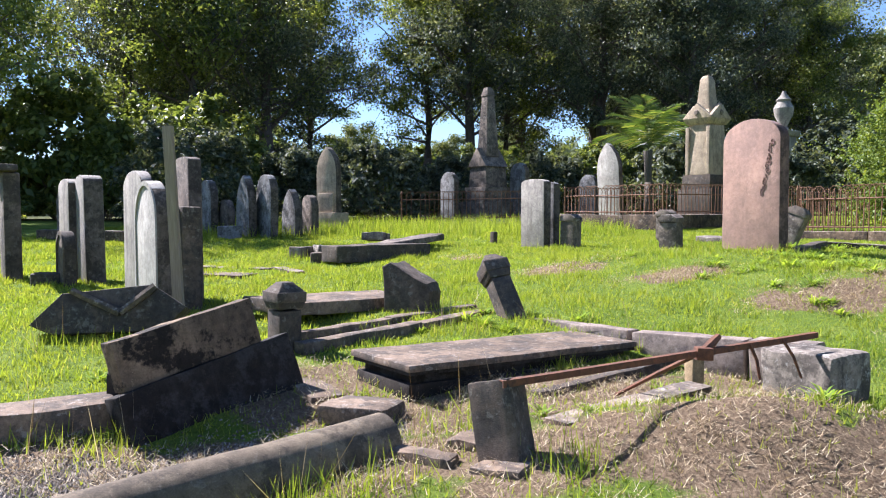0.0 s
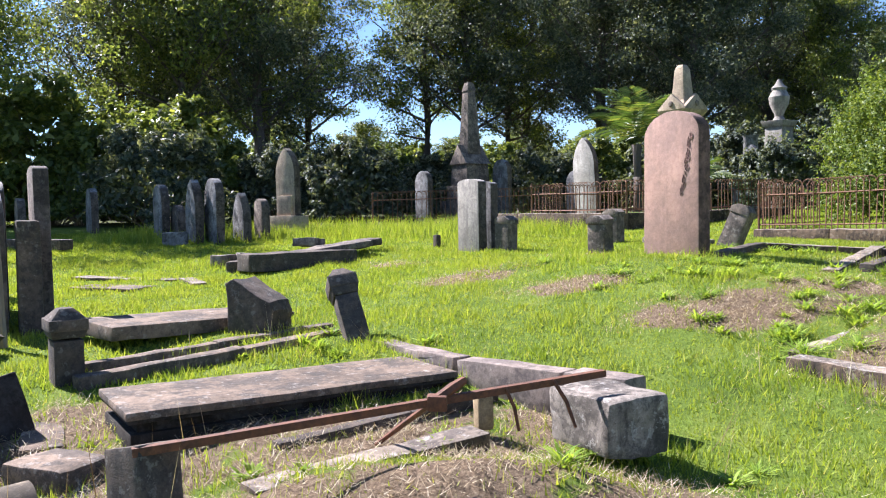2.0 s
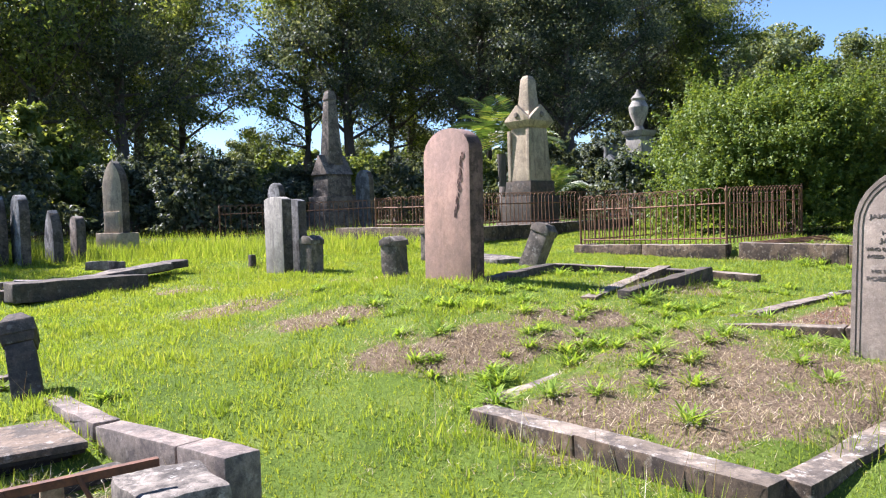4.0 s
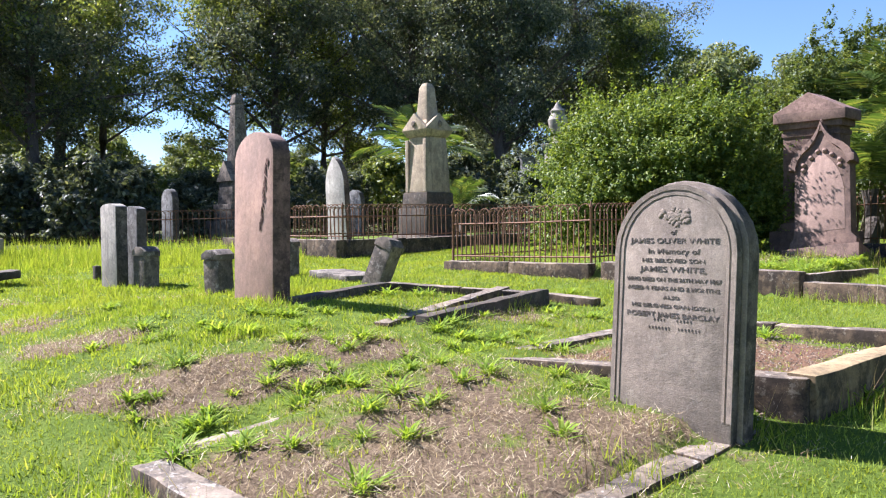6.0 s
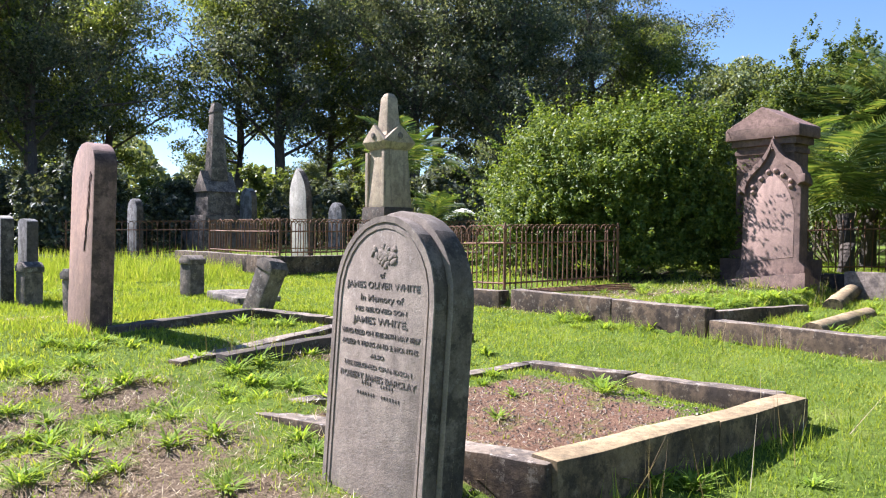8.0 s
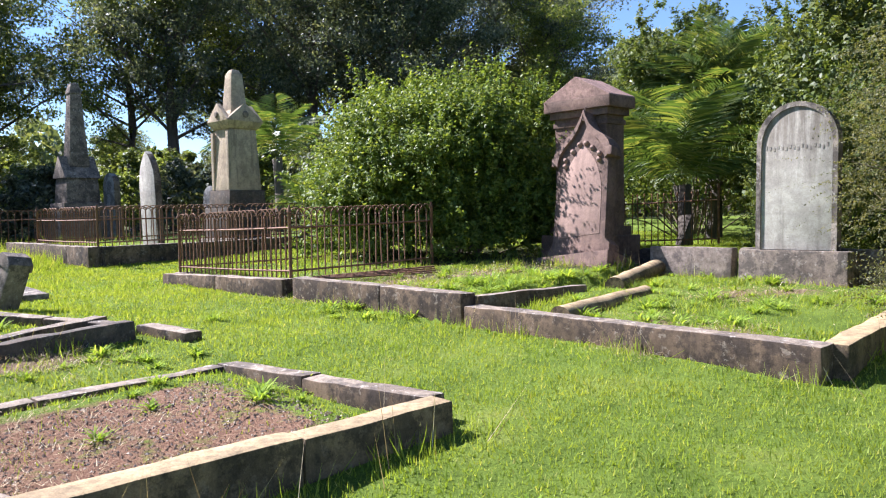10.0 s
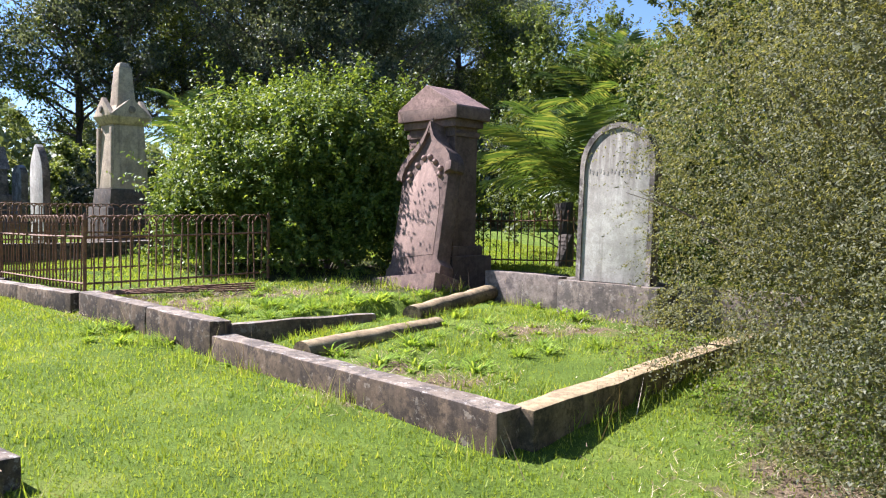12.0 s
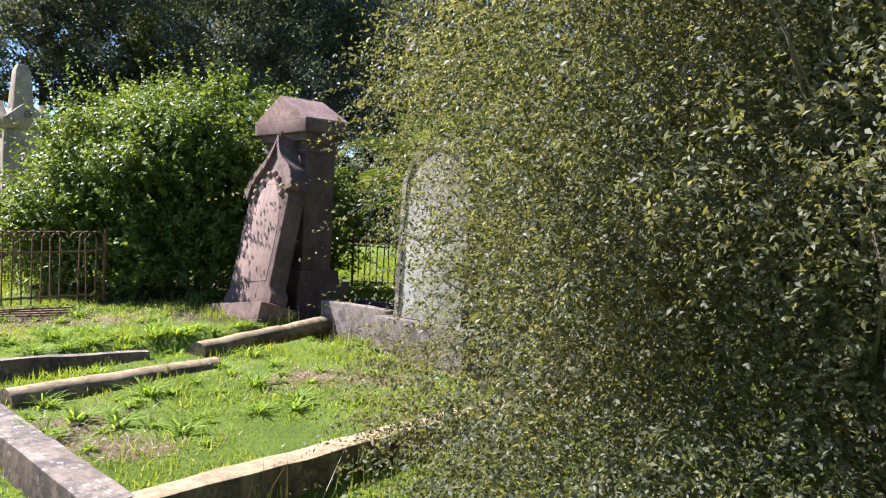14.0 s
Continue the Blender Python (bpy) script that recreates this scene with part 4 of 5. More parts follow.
def monument(x, y, z):
    """Square pedestal with four gables and a short obelisk."""
    ob = thing("obelisk_monument", "cream and brown stone pedestal monument with gables and a short obelisk", "monument", x, y, z, 0, 0, YAW)
    for name, w, z0, hgt, taper, mat in (("base_step", 1.2, -0.3, 0.55, 1.0, MIDST), ("plinth", 0.98, 0.25, 0.62, 1.0, DARK), ("lower_die", 0.86, 0.87, 0.36, 0.95, DARK), ("die", 0.74, 1.23, 1.30, 0.82, CREAM),
                                         ("cornice", 0.68, 2.50, 0.16, 1.28, CREAM)):
        part(name, block(w, w, hgt, 0, 0, z0, 0.02, 0.004, w, 0.4, taper), mat, ob)
    tri = [(-0.40, 2.65), (-0.40, 2.69), (0, 3.03), (0.40, 2.69), (0.40, 2.65)]
    for turn in range(4):
        bm = prism(tri, 0.10, -0.42, 0.01)
        bmesh.ops.rotate(bm, verts=bm.verts, matrix=Matrix.Rotation(radians(90 * turn), 3, "Z"))
        gable = part("gable", bm, CREAM, ob)
        bm = tube([(0, -0.43, 2.79), (0, -0.455, 2.79)], [0.075, 0.05], 10)
        bmesh.ops.rotate(bm, verts=bm.verts, matrix=Matrix.Rotation(radians(90 * turn), 3, "Z"))
        part("rosette", bm, MIDST, gable)
    part("obelisk_foot", block(0.62, 0.62, 0.24, 0, 0, 2.655, 0.02, 0.004, 5, 0.3, 0.66), CREAM, ob)
    part("obelisk", block(0.40, 0.40, 0.86, 0, 0, 2.80, 0.035, 0.004, 3, 0.3, 0.66), CREAM, ob)
    part("obelisk_top", block(0.262, 0.262, 0.10, 0, 0, 3.652, 0.03, 0.003, 3, 0.3, 0.62), CREAM, ob)
    for sx in (-0.36, 0.36):
        part("pilaster", block(0.10, 0.06, 1.2, sx * 0.85, -0.35, 1.24, 0.01, 0.003, sx, 0.4), CREAM, ob)
    return ob


monument(6.72, 19.95, 1.28)


def tall_obelisk(x, y, z, k, mat, label):
    ob = thing("tall_obelisk", label, "monument", x, y, z, 0, 0, YAW)
    for name, w, z0, hgt, taper in (("base_step", 1.5, -0.3, 0.7, 1.0), ("plinth", 1.15, 0.4, 0.5, 1.0), ("pedestal", 0.95, 0.9, 0.75, 0.9), ("shaft", 0.55, 1.95, 2.1, 0.55), ("shaft_top", 0.36, 4.02, 0.3, 0.6)):
        part(name, block(w * k, w * k, hgt * k, 0, 0, z0 * k, 0.02, 0.004, w, 0.4, taper), mat, ob)
    tri = [(-0.5 * k, 1.6 * k), (0, 2.25 * k), (0.5 * k, 1.6 * k)]
    part("gable", prism(tri, 1.0 * k, -0.5 * k, 0.01), mat, ob)
    return ob


tall_obelisk(1.55, 26.95, 1.55, 1.0, MIDST, "tall shaded grey stone obelisk with gabled pedestal")


def urn_monument(x, y, z):
    ob = thing("urn_monument", "tall pale pedestal monument topped by a draped urn", "monument", x, y, z, 0, 0, YAW)
    for name, w, z0, hgt, taper in (("base_step", 1.4, -0.3, 0.7, 1), ("plinth", 1.0, 0.4, 0.6, 0.95), ("pedestal", 0.72, 1.0, 1.5, 0.88), ("cornice", 0.72, 2.5, 0.2, 1.2)):
        part(name, block(w, w, hgt, 0, 0, z0, 0.02, 0.004, w, 0.4, taper), OLDGREY, ob)
    prof = [(0.22, 2.7), (0.14, 2.85), (0.16, 2.95), (0.30, 3.25), (0.34, 3.5), (0.22, 3.72), (0.26, 3.8), (0.12, 3.95), (0.05, 4.1)]
    part("urn", tube([(0, 0, q) for _, q in prof], [r for r, _ in prof], 14), OLDGREY, ob)
    return ob


urn_monument(12.0, 27.6, 1.75)


def small_column(x, y, z):
    ob = thing("small_column_monument", "small grey column monument under the trees", "monument", x, y, z, 0, 0, YAW)
    part("base", block(0.8, 0.8, 0.8, 0, 0, -0.2, 0.02, 0.004, 1, 0.4), SLATE, ob)
    part("shaft", tube([(0, 0, 0.55), (0, 0, 2.1), (0, 0, 2.2)], [0.26, 0.22, 0.28], 16), SLATE, ob)
    return ob


small_column(10.7, 26.6, 1.7)


def pillar(x, y, z):
    """Broad red pedestal whose cap is a low gable with overhanging eaves."""
    ob = thing("red_pillar", "broad red sandstone pillar under a low gabled cap", "pillar", x, y, z, 0, 0, YAW - 2)
    for name, w, d, z0, hgt in (("base_step", 1.16, 0.70, -0.2, 0.42), ("base_moulding", 1.00, 0.54, 0.21, 0.13), ("shaft", 0.86, 0.40, 0.33, 1.50), ("necking", 0.90, 0.44, 1.70, 0.07), ("cap_moulding", 0.97, 0.50, 1.82, 0.10), ("cap_slab", 1.10, 0.60, 1.915, 0.15)):
        part(name, block(w, d, hgt, 0, 0, z0, 0.012, 0.003, w, 0.2), RED, ob)
    gable = [(-0.55, 2.06), (-0.54, 2.08), (0.0, 2.36), (0.54, 2.08), (0.55, 2.06)]
    part("gable_cap", worn(prism(gable, 0.595, -0.2975, 0.006), 0.003, 2), CAPRED, ob, "paler pink gabled top", flat=True)
    return ob


CAPRED = stone("bleached_red_stone", (0.34, 0.215, 0.175), (0.22, 0.14, 0.115), 0.3, 0.1, (0.42, 0.31, 0.26), soot=(0.12, 0.08, 0.068), mould=0.3)
pillar(12.10, 13.33, 1.40)


PANEL = stone("smoothed_red_stone", (0.32, 0.215, 0.17), (0.215, 0.142, 0.113), 0.5, 0.05, soot=(0.14, 0.09, 0.075), mould=0.2, mottled=0.3, bump=0.15)


def gothic_leaner(x, y, z):
    """Ogee-topped stone that has tipped back on the pillar behind it."""
    ob = thing("leaning_gothic_headstone", "pink sandstone headstone with an ogee tip and carved tracery, leaning back", "headstone", x, y, z, -16, -7, YAW)
    half = [(0.47, -0.1), (0.47, 0.22), (0.40, 0.30), (0.40, 1.38), (0.45, 1.40), (0.45, 1.46), (0.41, 1.57), (0.32, 1.67), (0.19, 1.76), (0.10, 1.86), (0.04, 1.97), (0.0, 2.08)]
    out = [(-a, c) for a, c in half] + [(a, c) for a, c in half[-2::-1]]
    part("slab", worn(prism(out, 0.22, -0.11, 0.014), 0.004, 3), RED, ob)
    rim = [(a, c) for a, c in half[4:]]
    rim = [(-a, c) for a, c in rim] + [(a, c) for a, c in rim[-2::-1]]
    part("hood_moulding", ring(rim, [(a * 0.82, c - 0.07) for a, c in rim], 0.05, -0.108), RED, ob)
    part("tip_finial", tube([(0, -0.12, 1.92), (0, -0.13, 2.04), (0.01, -0.12, 2.12)], [0.035, 0.025, 0.012], 8), RED, ob)
    arch_pts = [(-0.26, 1.34), (-0.26, 1.42), (-0.15, 1.52), (-0.05, 1.60), (0.05, 1.60), (0.15, 1.52), (0.26, 1.42), (0.26, 1.34)]
    for cx, cz in arch_pts:
        part("tracery_boss", tube([(cx, -0.10, cz), (cx, -0.14, cz), (cx * 0.95, -0.15, cz - 0.01)], [0.040, 0.032, 0.010], 8), PANEL, ob)
    panel = [(a * 0.80, 0.36 + c * 0.94) for a, c in gothic(0.8, 1.3)]
    part("face_panel", prism(panel, 0.010, -0.115, 0.003), PANEL, ob, "smooth paler inscription panel")
    for sx in (-0.42, 0.42):
        part("corbel", block(0.10, 0.12, 0.12, sx, -0.1, 1.36, 0.01, 0.004, sx), RED, ob)
    part("foot_block", block(1.1, 0.5, 0.3, 0, 0, -0.2, 0.02, 0.008, 2), RED, ob)
    return ob


gothic_leaner(11.66, 12.42, 1.26)

# ---- railings ----


def picket_mesh(h):
    bm = bmesh.new()
    tube_into(bm, [(0, 0, 0), (0, 0, h - 0.05), (0, 0, h - 0.04), (0, 0, h)], [0.0095, 0.0095, 0.016, 0.002], 5)
    return finish(bm, "picket", IRON)


def hoop_mesh(span, h):
    bm = bmesh.new()
    pts = [(span / 2 * math.cos(math.pi * k / 8), 0, h + 0.075 * math.sin(math.pi * k / 8)) for k in range(9)]
    tube_into(bm, pts, [0.008] * 9, 5)
    return finish(bm, "hoop", IRON)


def finish(bm, name, mat):
    bmesh.ops.recalc_face_normals(bm, faces=bm.faces)
    me = bpy.data.meshes.new(name)
    bm.to_mesh(me)
    bm.free()
    me.materials.append(mat)
    return me


def railing(label, corners, h, step=0.095, hoops=True, posts=True):
    """Railing along corner points x, y, z."""
    x, y, z = corners[0]
    ob = thing("iron_railing", label, "railing", x, y, z, 0, 0, 0, "iron railings")
    o = Vector((x, y, z))
    pm, hm = picket_mesh(h), hoop_mesh(step * 2, h - 0.01)
    rng = random.Random(label)
    for a, c in zip(corners, corners[1:]):
        a, c = Vector(a) - o, Vector(c) - o
        d = c - a
        n = int(d.length / step)
        turn = math.degrees(math.atan2(d.y, d.x))
        for zz in (0.08, h - 0.16):
            bm = tube([a + Vector((0, 0, zz)), a.lerp(c, 0.5) + Vector((0, 0, zz - 0.008)), c + Vector((0, 0, zz))], [0.012] * 3, 4)
            part("rail", bm, IRON, ob)
        for k in range(1, n):
            p = a.lerp(c, k / n)
            if rng.random() < 0.03:
                continue
            shared("picket", pm, ob, pose(*p, rng.uniform(-1.5, 1.5), rng.uniform(-1.5, 1.5), turn))
            if hoops and rng.random() < 0.9:
                shared("hoop", hm, ob, pose(*p, 0, 0, turn))
    if posts:
        for c in corners:
            p = Vector(c) - o
            part("post", tube([p, p + Vector((0, 0, h)), p + Vector((0, 0, h + 0.02)), p + Vector((0, 0, h + 0.10))], [0.02, 0.02, 0.03, 0.006], 8), IRON, ob)
    return ob


railing("rusty hoop-topped iron railing round a raised grave plot", [(9.9, 13.45, 1.28), (8.06, 12.14, 1.24), (6.48, 14.25, 1.20), (9.3, 16.25, 1.24)], 0.74)
railing("old hoop-topped iron railing on a stone plinth wall", [(9.1, 19.9, 1.55), (4.74, 16.78, 1.49), (3.0, 19.2, 1.50), (6.2, 21.6, 1.52)], 0.62, 0.12)
railing("dark iron railing in the shade of the trees", [(-1.2, 22.6, 1.3), (3.4, 24.2, 1.4)], 0.8, 0.14, True)
railing("rusty iron railing behind the red pillar", [(12.9, 15.6, 1.35), (14.6, 14.4, 1.4)], 0.85, 0.10, False)
fr = thing("fallen_rails", "rusty iron rails fallen flat on a grave bed", "fallen rails", 8.9, 11.9, None, 0, 0, 0)
for k in range(4):
    bm = tube([(-0.6, -0.1 + 0.1 * k, 0.07), (0.9, 0.5 + 0.07 * k, 0.06 + 0.02 * k)], [0.011, 0.011], 5)
    part("rail", bm, IRON, fr)

# ---- trees ----


def branch_set(rng, height, spread, base):
    """Trunk and limbs as runs of points and radii, with the ends that carry leaves."""
    runs, ends = [], []
    lean = Vector((rng.uniform(-0.6, 0.6), rng.uniform(-0.6, 0.6), 0))
    pts = [Vector((0, 0, -0.3)) + lean * (k / 7) ** 1.5 + Vector((rng.uniform(-0.12, 0.12) * k / 3, rng.uniform(-0.12, 0.12) * k / 3, height * 0.82 * k / 7)) for k in range(8)]
    r0 = height * 0.020
    runs.append((pts, [r0 * (1.25 if k == 0 else 1 - 0.11 * k) for k in range(8)]))
    for k in range(26):
        s = base + (0.98 - base) * (k + rng.random()) / 26
        i = min(int(s * 7), 6)
        p = pts[i].lerp(pts[i + 1], s * 7 - i)
        a = k * 2.4 + rng.uniform(-0.5, 0.5)
        reach = spread * (1.0 - 0.55 * abs(s - 0.45) / 0.55) * rng.uniform(0.6, 1.05)
        q = p + Vector((math.cos(a) * reach, math.sin(a) * reach, reach * rng.uniform(0.15, 1.1)))
        m = p.lerp(q, 0.5) + Vector((rng.uniform(-0.3, 0.3), rng.uniform(-0.3, 0.3), rng.uniform(-0.1, 0.4)))
        rb = r0 * (1 - s * 0.7) * 0.34
        runs.append(([p, m, q], [rb, rb * 0.6, rb * 0.2]))
        ends += [p.lerp(m, 0.6), m, q]
        for _ in range(3):
            e = m.lerp(q, rng.uniform(0.1, 0.9)) + Vector((rng.gauss(0, 0.9), rng.gauss(0, 0.9), rng.gauss(-0.1, 0.8)))
            runs.append(([m.lerp(q, 0.4), e], [rb * 0.35, rb * 0.1]))
            ends.append(e)
    return runs, ends


def tree(label, seed, height, spread, base, leaf_mat, clump, per, leaf_size, x, y, group="background trees"):
    rng, nr = random.Random(seed), np.random.default_rng(seed)
    runs, ends = branch_set(rng, height, spread, base)
    ob = thing("tree", label, "tree", x, y, gz(x, y) - 0.1, 0, 0, seed * 40, group)
    bm = bmesh.new()
    for pts, radii in runs:
        tube_into(bm, pts, radii, 7 if radii[0] > 0.1 else 4)
    part("trunk", bm, BARK, ob)
    pos, nrm = [], []
    for e in ends:
        k = int(per * rng.uniform(0.5, 1.4))
        c = np.array(e) + nr.normal(size=(1, 3)) * 0.25
        d = unit(nr.normal(size=(k, 3))) * (nr.random((k, 1)) ** 0.55) * clump * rng.uniform(0.6, 1.2) * np.array([[1.15, 1.15, 0.7]])
        pos.append(c + d)
        nrm.append(unit(d * 0.5 + nr.normal(size=(k, 3)) * 0.7 + np.array([[0, 0, 0.35]])))
    pos, nrm = np.concatenate(pos), np.concatenate(nrm)
    me = cloud_mesh("crown", pos, nrm, nr.uniform(0.6, 1.2, len(pos)) * leaf_size, 0.5, leaf_mat, nr)
    crown = new("crown", me)
    crown.parent = ob
    return ob


def again(ob, x, y, turn, k=1.0):
    m = pose(x, y, gz(x, y) - 0.1, 0, 0, turn)
    c = copy_thing(ob, m)
    c.scale = (k, k, k)
    return c


t1 = tree("tall dark evergreen tree with an open trunk", 1, 18, 5.2, 0.30, LEAF_TREE, 1.1, 230, 0.185, 1.6, 43)
t2 = tree("tall dark evergreen tree with spreading limbs", 2, 17, 5.6, 0.24, LEAF_TREE, 1.2, 235, 0.185, -8.4, 37.5)
t3 = tree("tall tree with lighter sunlit foliage", 3, 16, 4.6, 0.34, LEAF_LIGHT, 0.95, 190, 0.19, -0.9, 45)
for ob, x, y, turn, k in ((t2, -15.3, 38, 70, 1.0), (t3, -13, 43, 200, 1.0), (t1, -19, 50, 10, 1.1), (t3, 3.9, 47, 30, 1.0), (t1, 8.2, 41, 250, 1.0), (t2, 13.2, 42, 160, 1.05), (t1, 18.6, 46, 330, 1.0),
                          (t2, 23.2, 50, 20, 0.98), (t2, 5.0, 52, 300, 1.15), (t1, 10.5, 54, 60, 1.2), (t3, -27, 34, 90, 0.9), (t1, -11.5, 50, 170, 1.15), (t2, 16.5, 58, 100, 1.2), (t3, 20.5, 44, 140, 0.85),
                          (t3, -7.6, 45, 75, 0.95), (t3, 29, 62, 10, 0.8), (t1, -30, 30, 40, 0.9), (t1, 12.2, 38, 15, 0.85)):
    again(ob, x, y, turn, k)
t5 = tree("open light-leaved tree at the edge of the graves", 7, 14.5, 4.4, 0.36, LEAF_LIGHT, 1.0, 140, 0.19, -14.6, 23.6)
for x, y, turn, k in ((-19.5, 26.5, 130, 1.0), (-11.2, 35.5, 40, 1.15), (-18.5, 31, 260, 0.9)):
    again(t5, x, y, turn, k)
t4 = tree("distant grey-green gum tree", 5, 17, 5.4, 0.3, LEAF_HAZE, 1.3, 150, 0.40, 35, 64, "distant trees")
for x, y, turn, k in ((44, 66, 50, 0.95), (28, 74, 100, 1.0), (0.5, 80, 140, 0.55), (8, 84, 20, 0.6), (-9, 78, 80, 0.6), (54, 58, 10, 0.9), (60, 40, 70, 0.8), (-24, 74, 10, 0.9), (-40, 60, 200, 1.0), (20, 86, 200, 0.9)):
    again(t4, x, y, turn, k)


def shrub(name, label, seed, rx, ry, h, leaf_mat, count, leaf_size, x, y, z=None, lumps=26, skirt=0.0, aspect=0.5, group="", wisps=0, inner=0.35, spray=0.3, shoot=0.35, barrel=0.08, core=1 / 6, core_leaf=1.4, down=-0.60, cluster=9, rough_out=1.0, face=(0, 0, 0), most=0.22, hollows=0, heart_r=0.80):
    """A rounded shrub: lumps of leaves over a twiggy middle, with uneven outline."""
    rng, nr = random.Random(seed), np.random.default_rng(seed)
    ob = thing(name, label, "shrub", x, y, z, 0, 0, 0, group)
    bm = bmesh.new()
    tips = []
    for k in range(lumps):
        a = k * 2.399 + rng.uniform(-0.3, 0.3)
        s = (k + 0.5) / lumps
        r = math.sqrt(max(0.0, 1 - (s * 1.02 - 0.02 - skirt) ** 2 * 0.9))
        tips.append(Vector((math.cos(a) * rx * r * rng.uniform(0.78, 0.95), math.sin(a) * ry * r * rng.uniform(0.78, 0.95), h * (0.10 + 0.80 * s) * rng.uniform(0.92, 1.04))))
    for t in tips:
        m = t * 0.5 + Vector((rng.uniform(-0.2, 0.2), rng.uniform(-0.2, 0.2), 0.1))
        tube_into(bm, [(t.x * 0.08, t.y * 0.08, -0.1), m, t], [0.022, 0.012, 0.004], 5)
    for k in range(wisps):
        t = rng.choice(tips)
        e = t * rng.uniform(1.03, 1.12) + Vector((rng.gauss(0, 0.12), rng.gauss(0, 0.12), rng.uniform(-0.1, 0.25)))
        tube_into(bm, [t * 0.8, t, e], [0.008, 0.006, 0.002], 4)
    part("stem", bm, TWIG, ob)
    per = 26
    sprays = count // per
    hubs = unit(nr.normal(size=(sprays // cluster, 3)) + np.array([face]))
    hub = nr.integers(0, len(hubs), sprays)
    d = unit(hubs[hub] + nr.normal(size=(sprays, 3)) * 0.045 * math.sqrt(cluster / 9))
    d[:, 2] = np.where(d[:, 2] < down, -d[:, 2], d[:, 2])
    flank = d[:, 2] < barrel
    d[flank, :2] /= np.linalg.norm(d[flank, :2], axis=1, keepdims=True) + 1e-9
    lump = np.zeros(sprays)
    for k in range(lumps * 3):
        c = unit(nr.normal(size=(1, 3)))[0]
        lump += nr.uniform(0.05, 0.13) * np.exp(-np.sum((d - c) ** 2, 1) / 0.03)
        c = unit(nr.normal(size=(1, 3)))[0]
        lump -= nr.uniform(0.05, 0.16) * np.exp(-np.sum((d - c) ** 2, 1) / 0.02)
    for k in range(hollows):
        c = unit(nr.normal(size=(1, 3)) + np.array([face]))[0]
        lump -= nr.uniform(0.08, 0.20) * np.exp(-np.sum((d - c) ** 2, 1) / 0.010)
    q = (0.86 + np.clip(lump * rough_out, -0.30 - 0.1 * (hollows > 0), most)) * (1 - inner * nr.random(sprays) ** 1.8)
    size3 = np.array([[rx, ry, h * 0.62]])
    root = d * q[:, None] * size3
    root = root * (1 + nr.normal(0, 0.035, len(hubs))[hub])[:, None]
    out = unit(d * 0.75 + nr.normal(size=(sprays, 3)) * 0.55 + np.array([[0, 0, shoot]]))
    long = nr.uniform(0.5, 1.3, sprays) * spray * (1 + 1.2 * (nr.random(sprays) < 0.06))
    s = np.tile(np.linspace(0.1, 1.0, per), sprays)
    i = np.repeat(np.arange(sprays), per)
    side = unit(nr.normal(size=(len(i), 3)))
    sag = np.stack([0 * s, 0 * s, -0.25 * long[i] * s * s * (1.0 if shoot < 0.2 else 0.2)], 1)
    pos = root[i] + out[i] * (s * long[i])[:, None] + sag + side * leaf_size * 0.55
    d, count = d[i], len(i)
    pos[:, 2] += h * 0.38
    low = pos[:, 2] < 0.02
    pos[low, 2] = nr.random(low.sum()) * 0.3
    nrm = unit(side * 0.5 + np.array([[0, 0, 0.55]]) + d * 0.35 + nr.normal(size=(count, 3)) * 0.45)
    deep = int(count * core)
    dd = unit(nr.normal(size=(deep, 3)) + np.array([face]))
    dd[:, 2] = np.where(dd[:, 2] < down, -dd[:, 2], dd[:, 2])
    flank = dd[:, 2] < barrel
    dd[flank, :2] /= np.linalg.norm(dd[flank, :2], axis=1, keepdims=True) + 1e-9
    heart = dd * nr.uniform(heart_r - 0.3, heart_r, (deep, 1)) * size3
    heart[:, 2] = np.maximum(heart[:, 2] + h * 0.38, 0.03)
    sizes = np.concatenate([nr.uniform(0.6, 1.25, count) * leaf_size, nr.uniform(0.8, 1.2, deep) * core_leaf * leaf_size])
    pos, nrm = np.concatenate([pos, heart]), np.concatenate([nrm, unit(nr.normal(size=(deep, 3)) + dd)])
    me = cloud_mesh("foliage", pos, nrm, sizes, aspect, leaf_mat, nr)
    f = new("foliage", me)
    f.parent = ob
    return ob


shrub("round_shrub", "large rounded glossy green shrub behind an iron railing", 11, 2.45, 2.3, 2.95, LEAF_BUSH, 130000, 0.064, 10.6, 15.7, 1.18, 34, spray=0.40, shoot=0.85, barrel=-0.3, cluster=14, core=0.3, face=(-0.3, -0.9, 0.1), inner=0.25, rough_out=1.0)
shrub("olive_hedge_bush", "big olive-green bush with small leaves and twiggy sprays", 12, 3.28, 3.2, 5.0, LEAF_OLIVE, 430000, 0.024, 15.66, 7.56, 0.66, 80, wisps=60, inner=0.16, hollows=60, heart_r=0.78, spray=0.34, shoot=0.0, core=0.42, core_leaf=1.5, down=-0.92, cluster=26, rough_out=1.5, most=0.06, face=(-0.75, -0.75, 0.0), aspect=0.46)
shrub("olive_hedge_bush", "olive-green bush growing beside the path", 13, 2.6, 2.4, 4.6, LEAF_OLIVE, 80000, 0.045, 17.2, 10.2, 1.05, 30, wisps=30)
s1 = shrub("green_shrub", "tall green shrub behind the graves", 14, 2.4, 2.2, 5.2, LEAF_GROVE, 46000, 0.082, 16.9, 13.2, 1.2, 26, group="shrubs behind the graves")
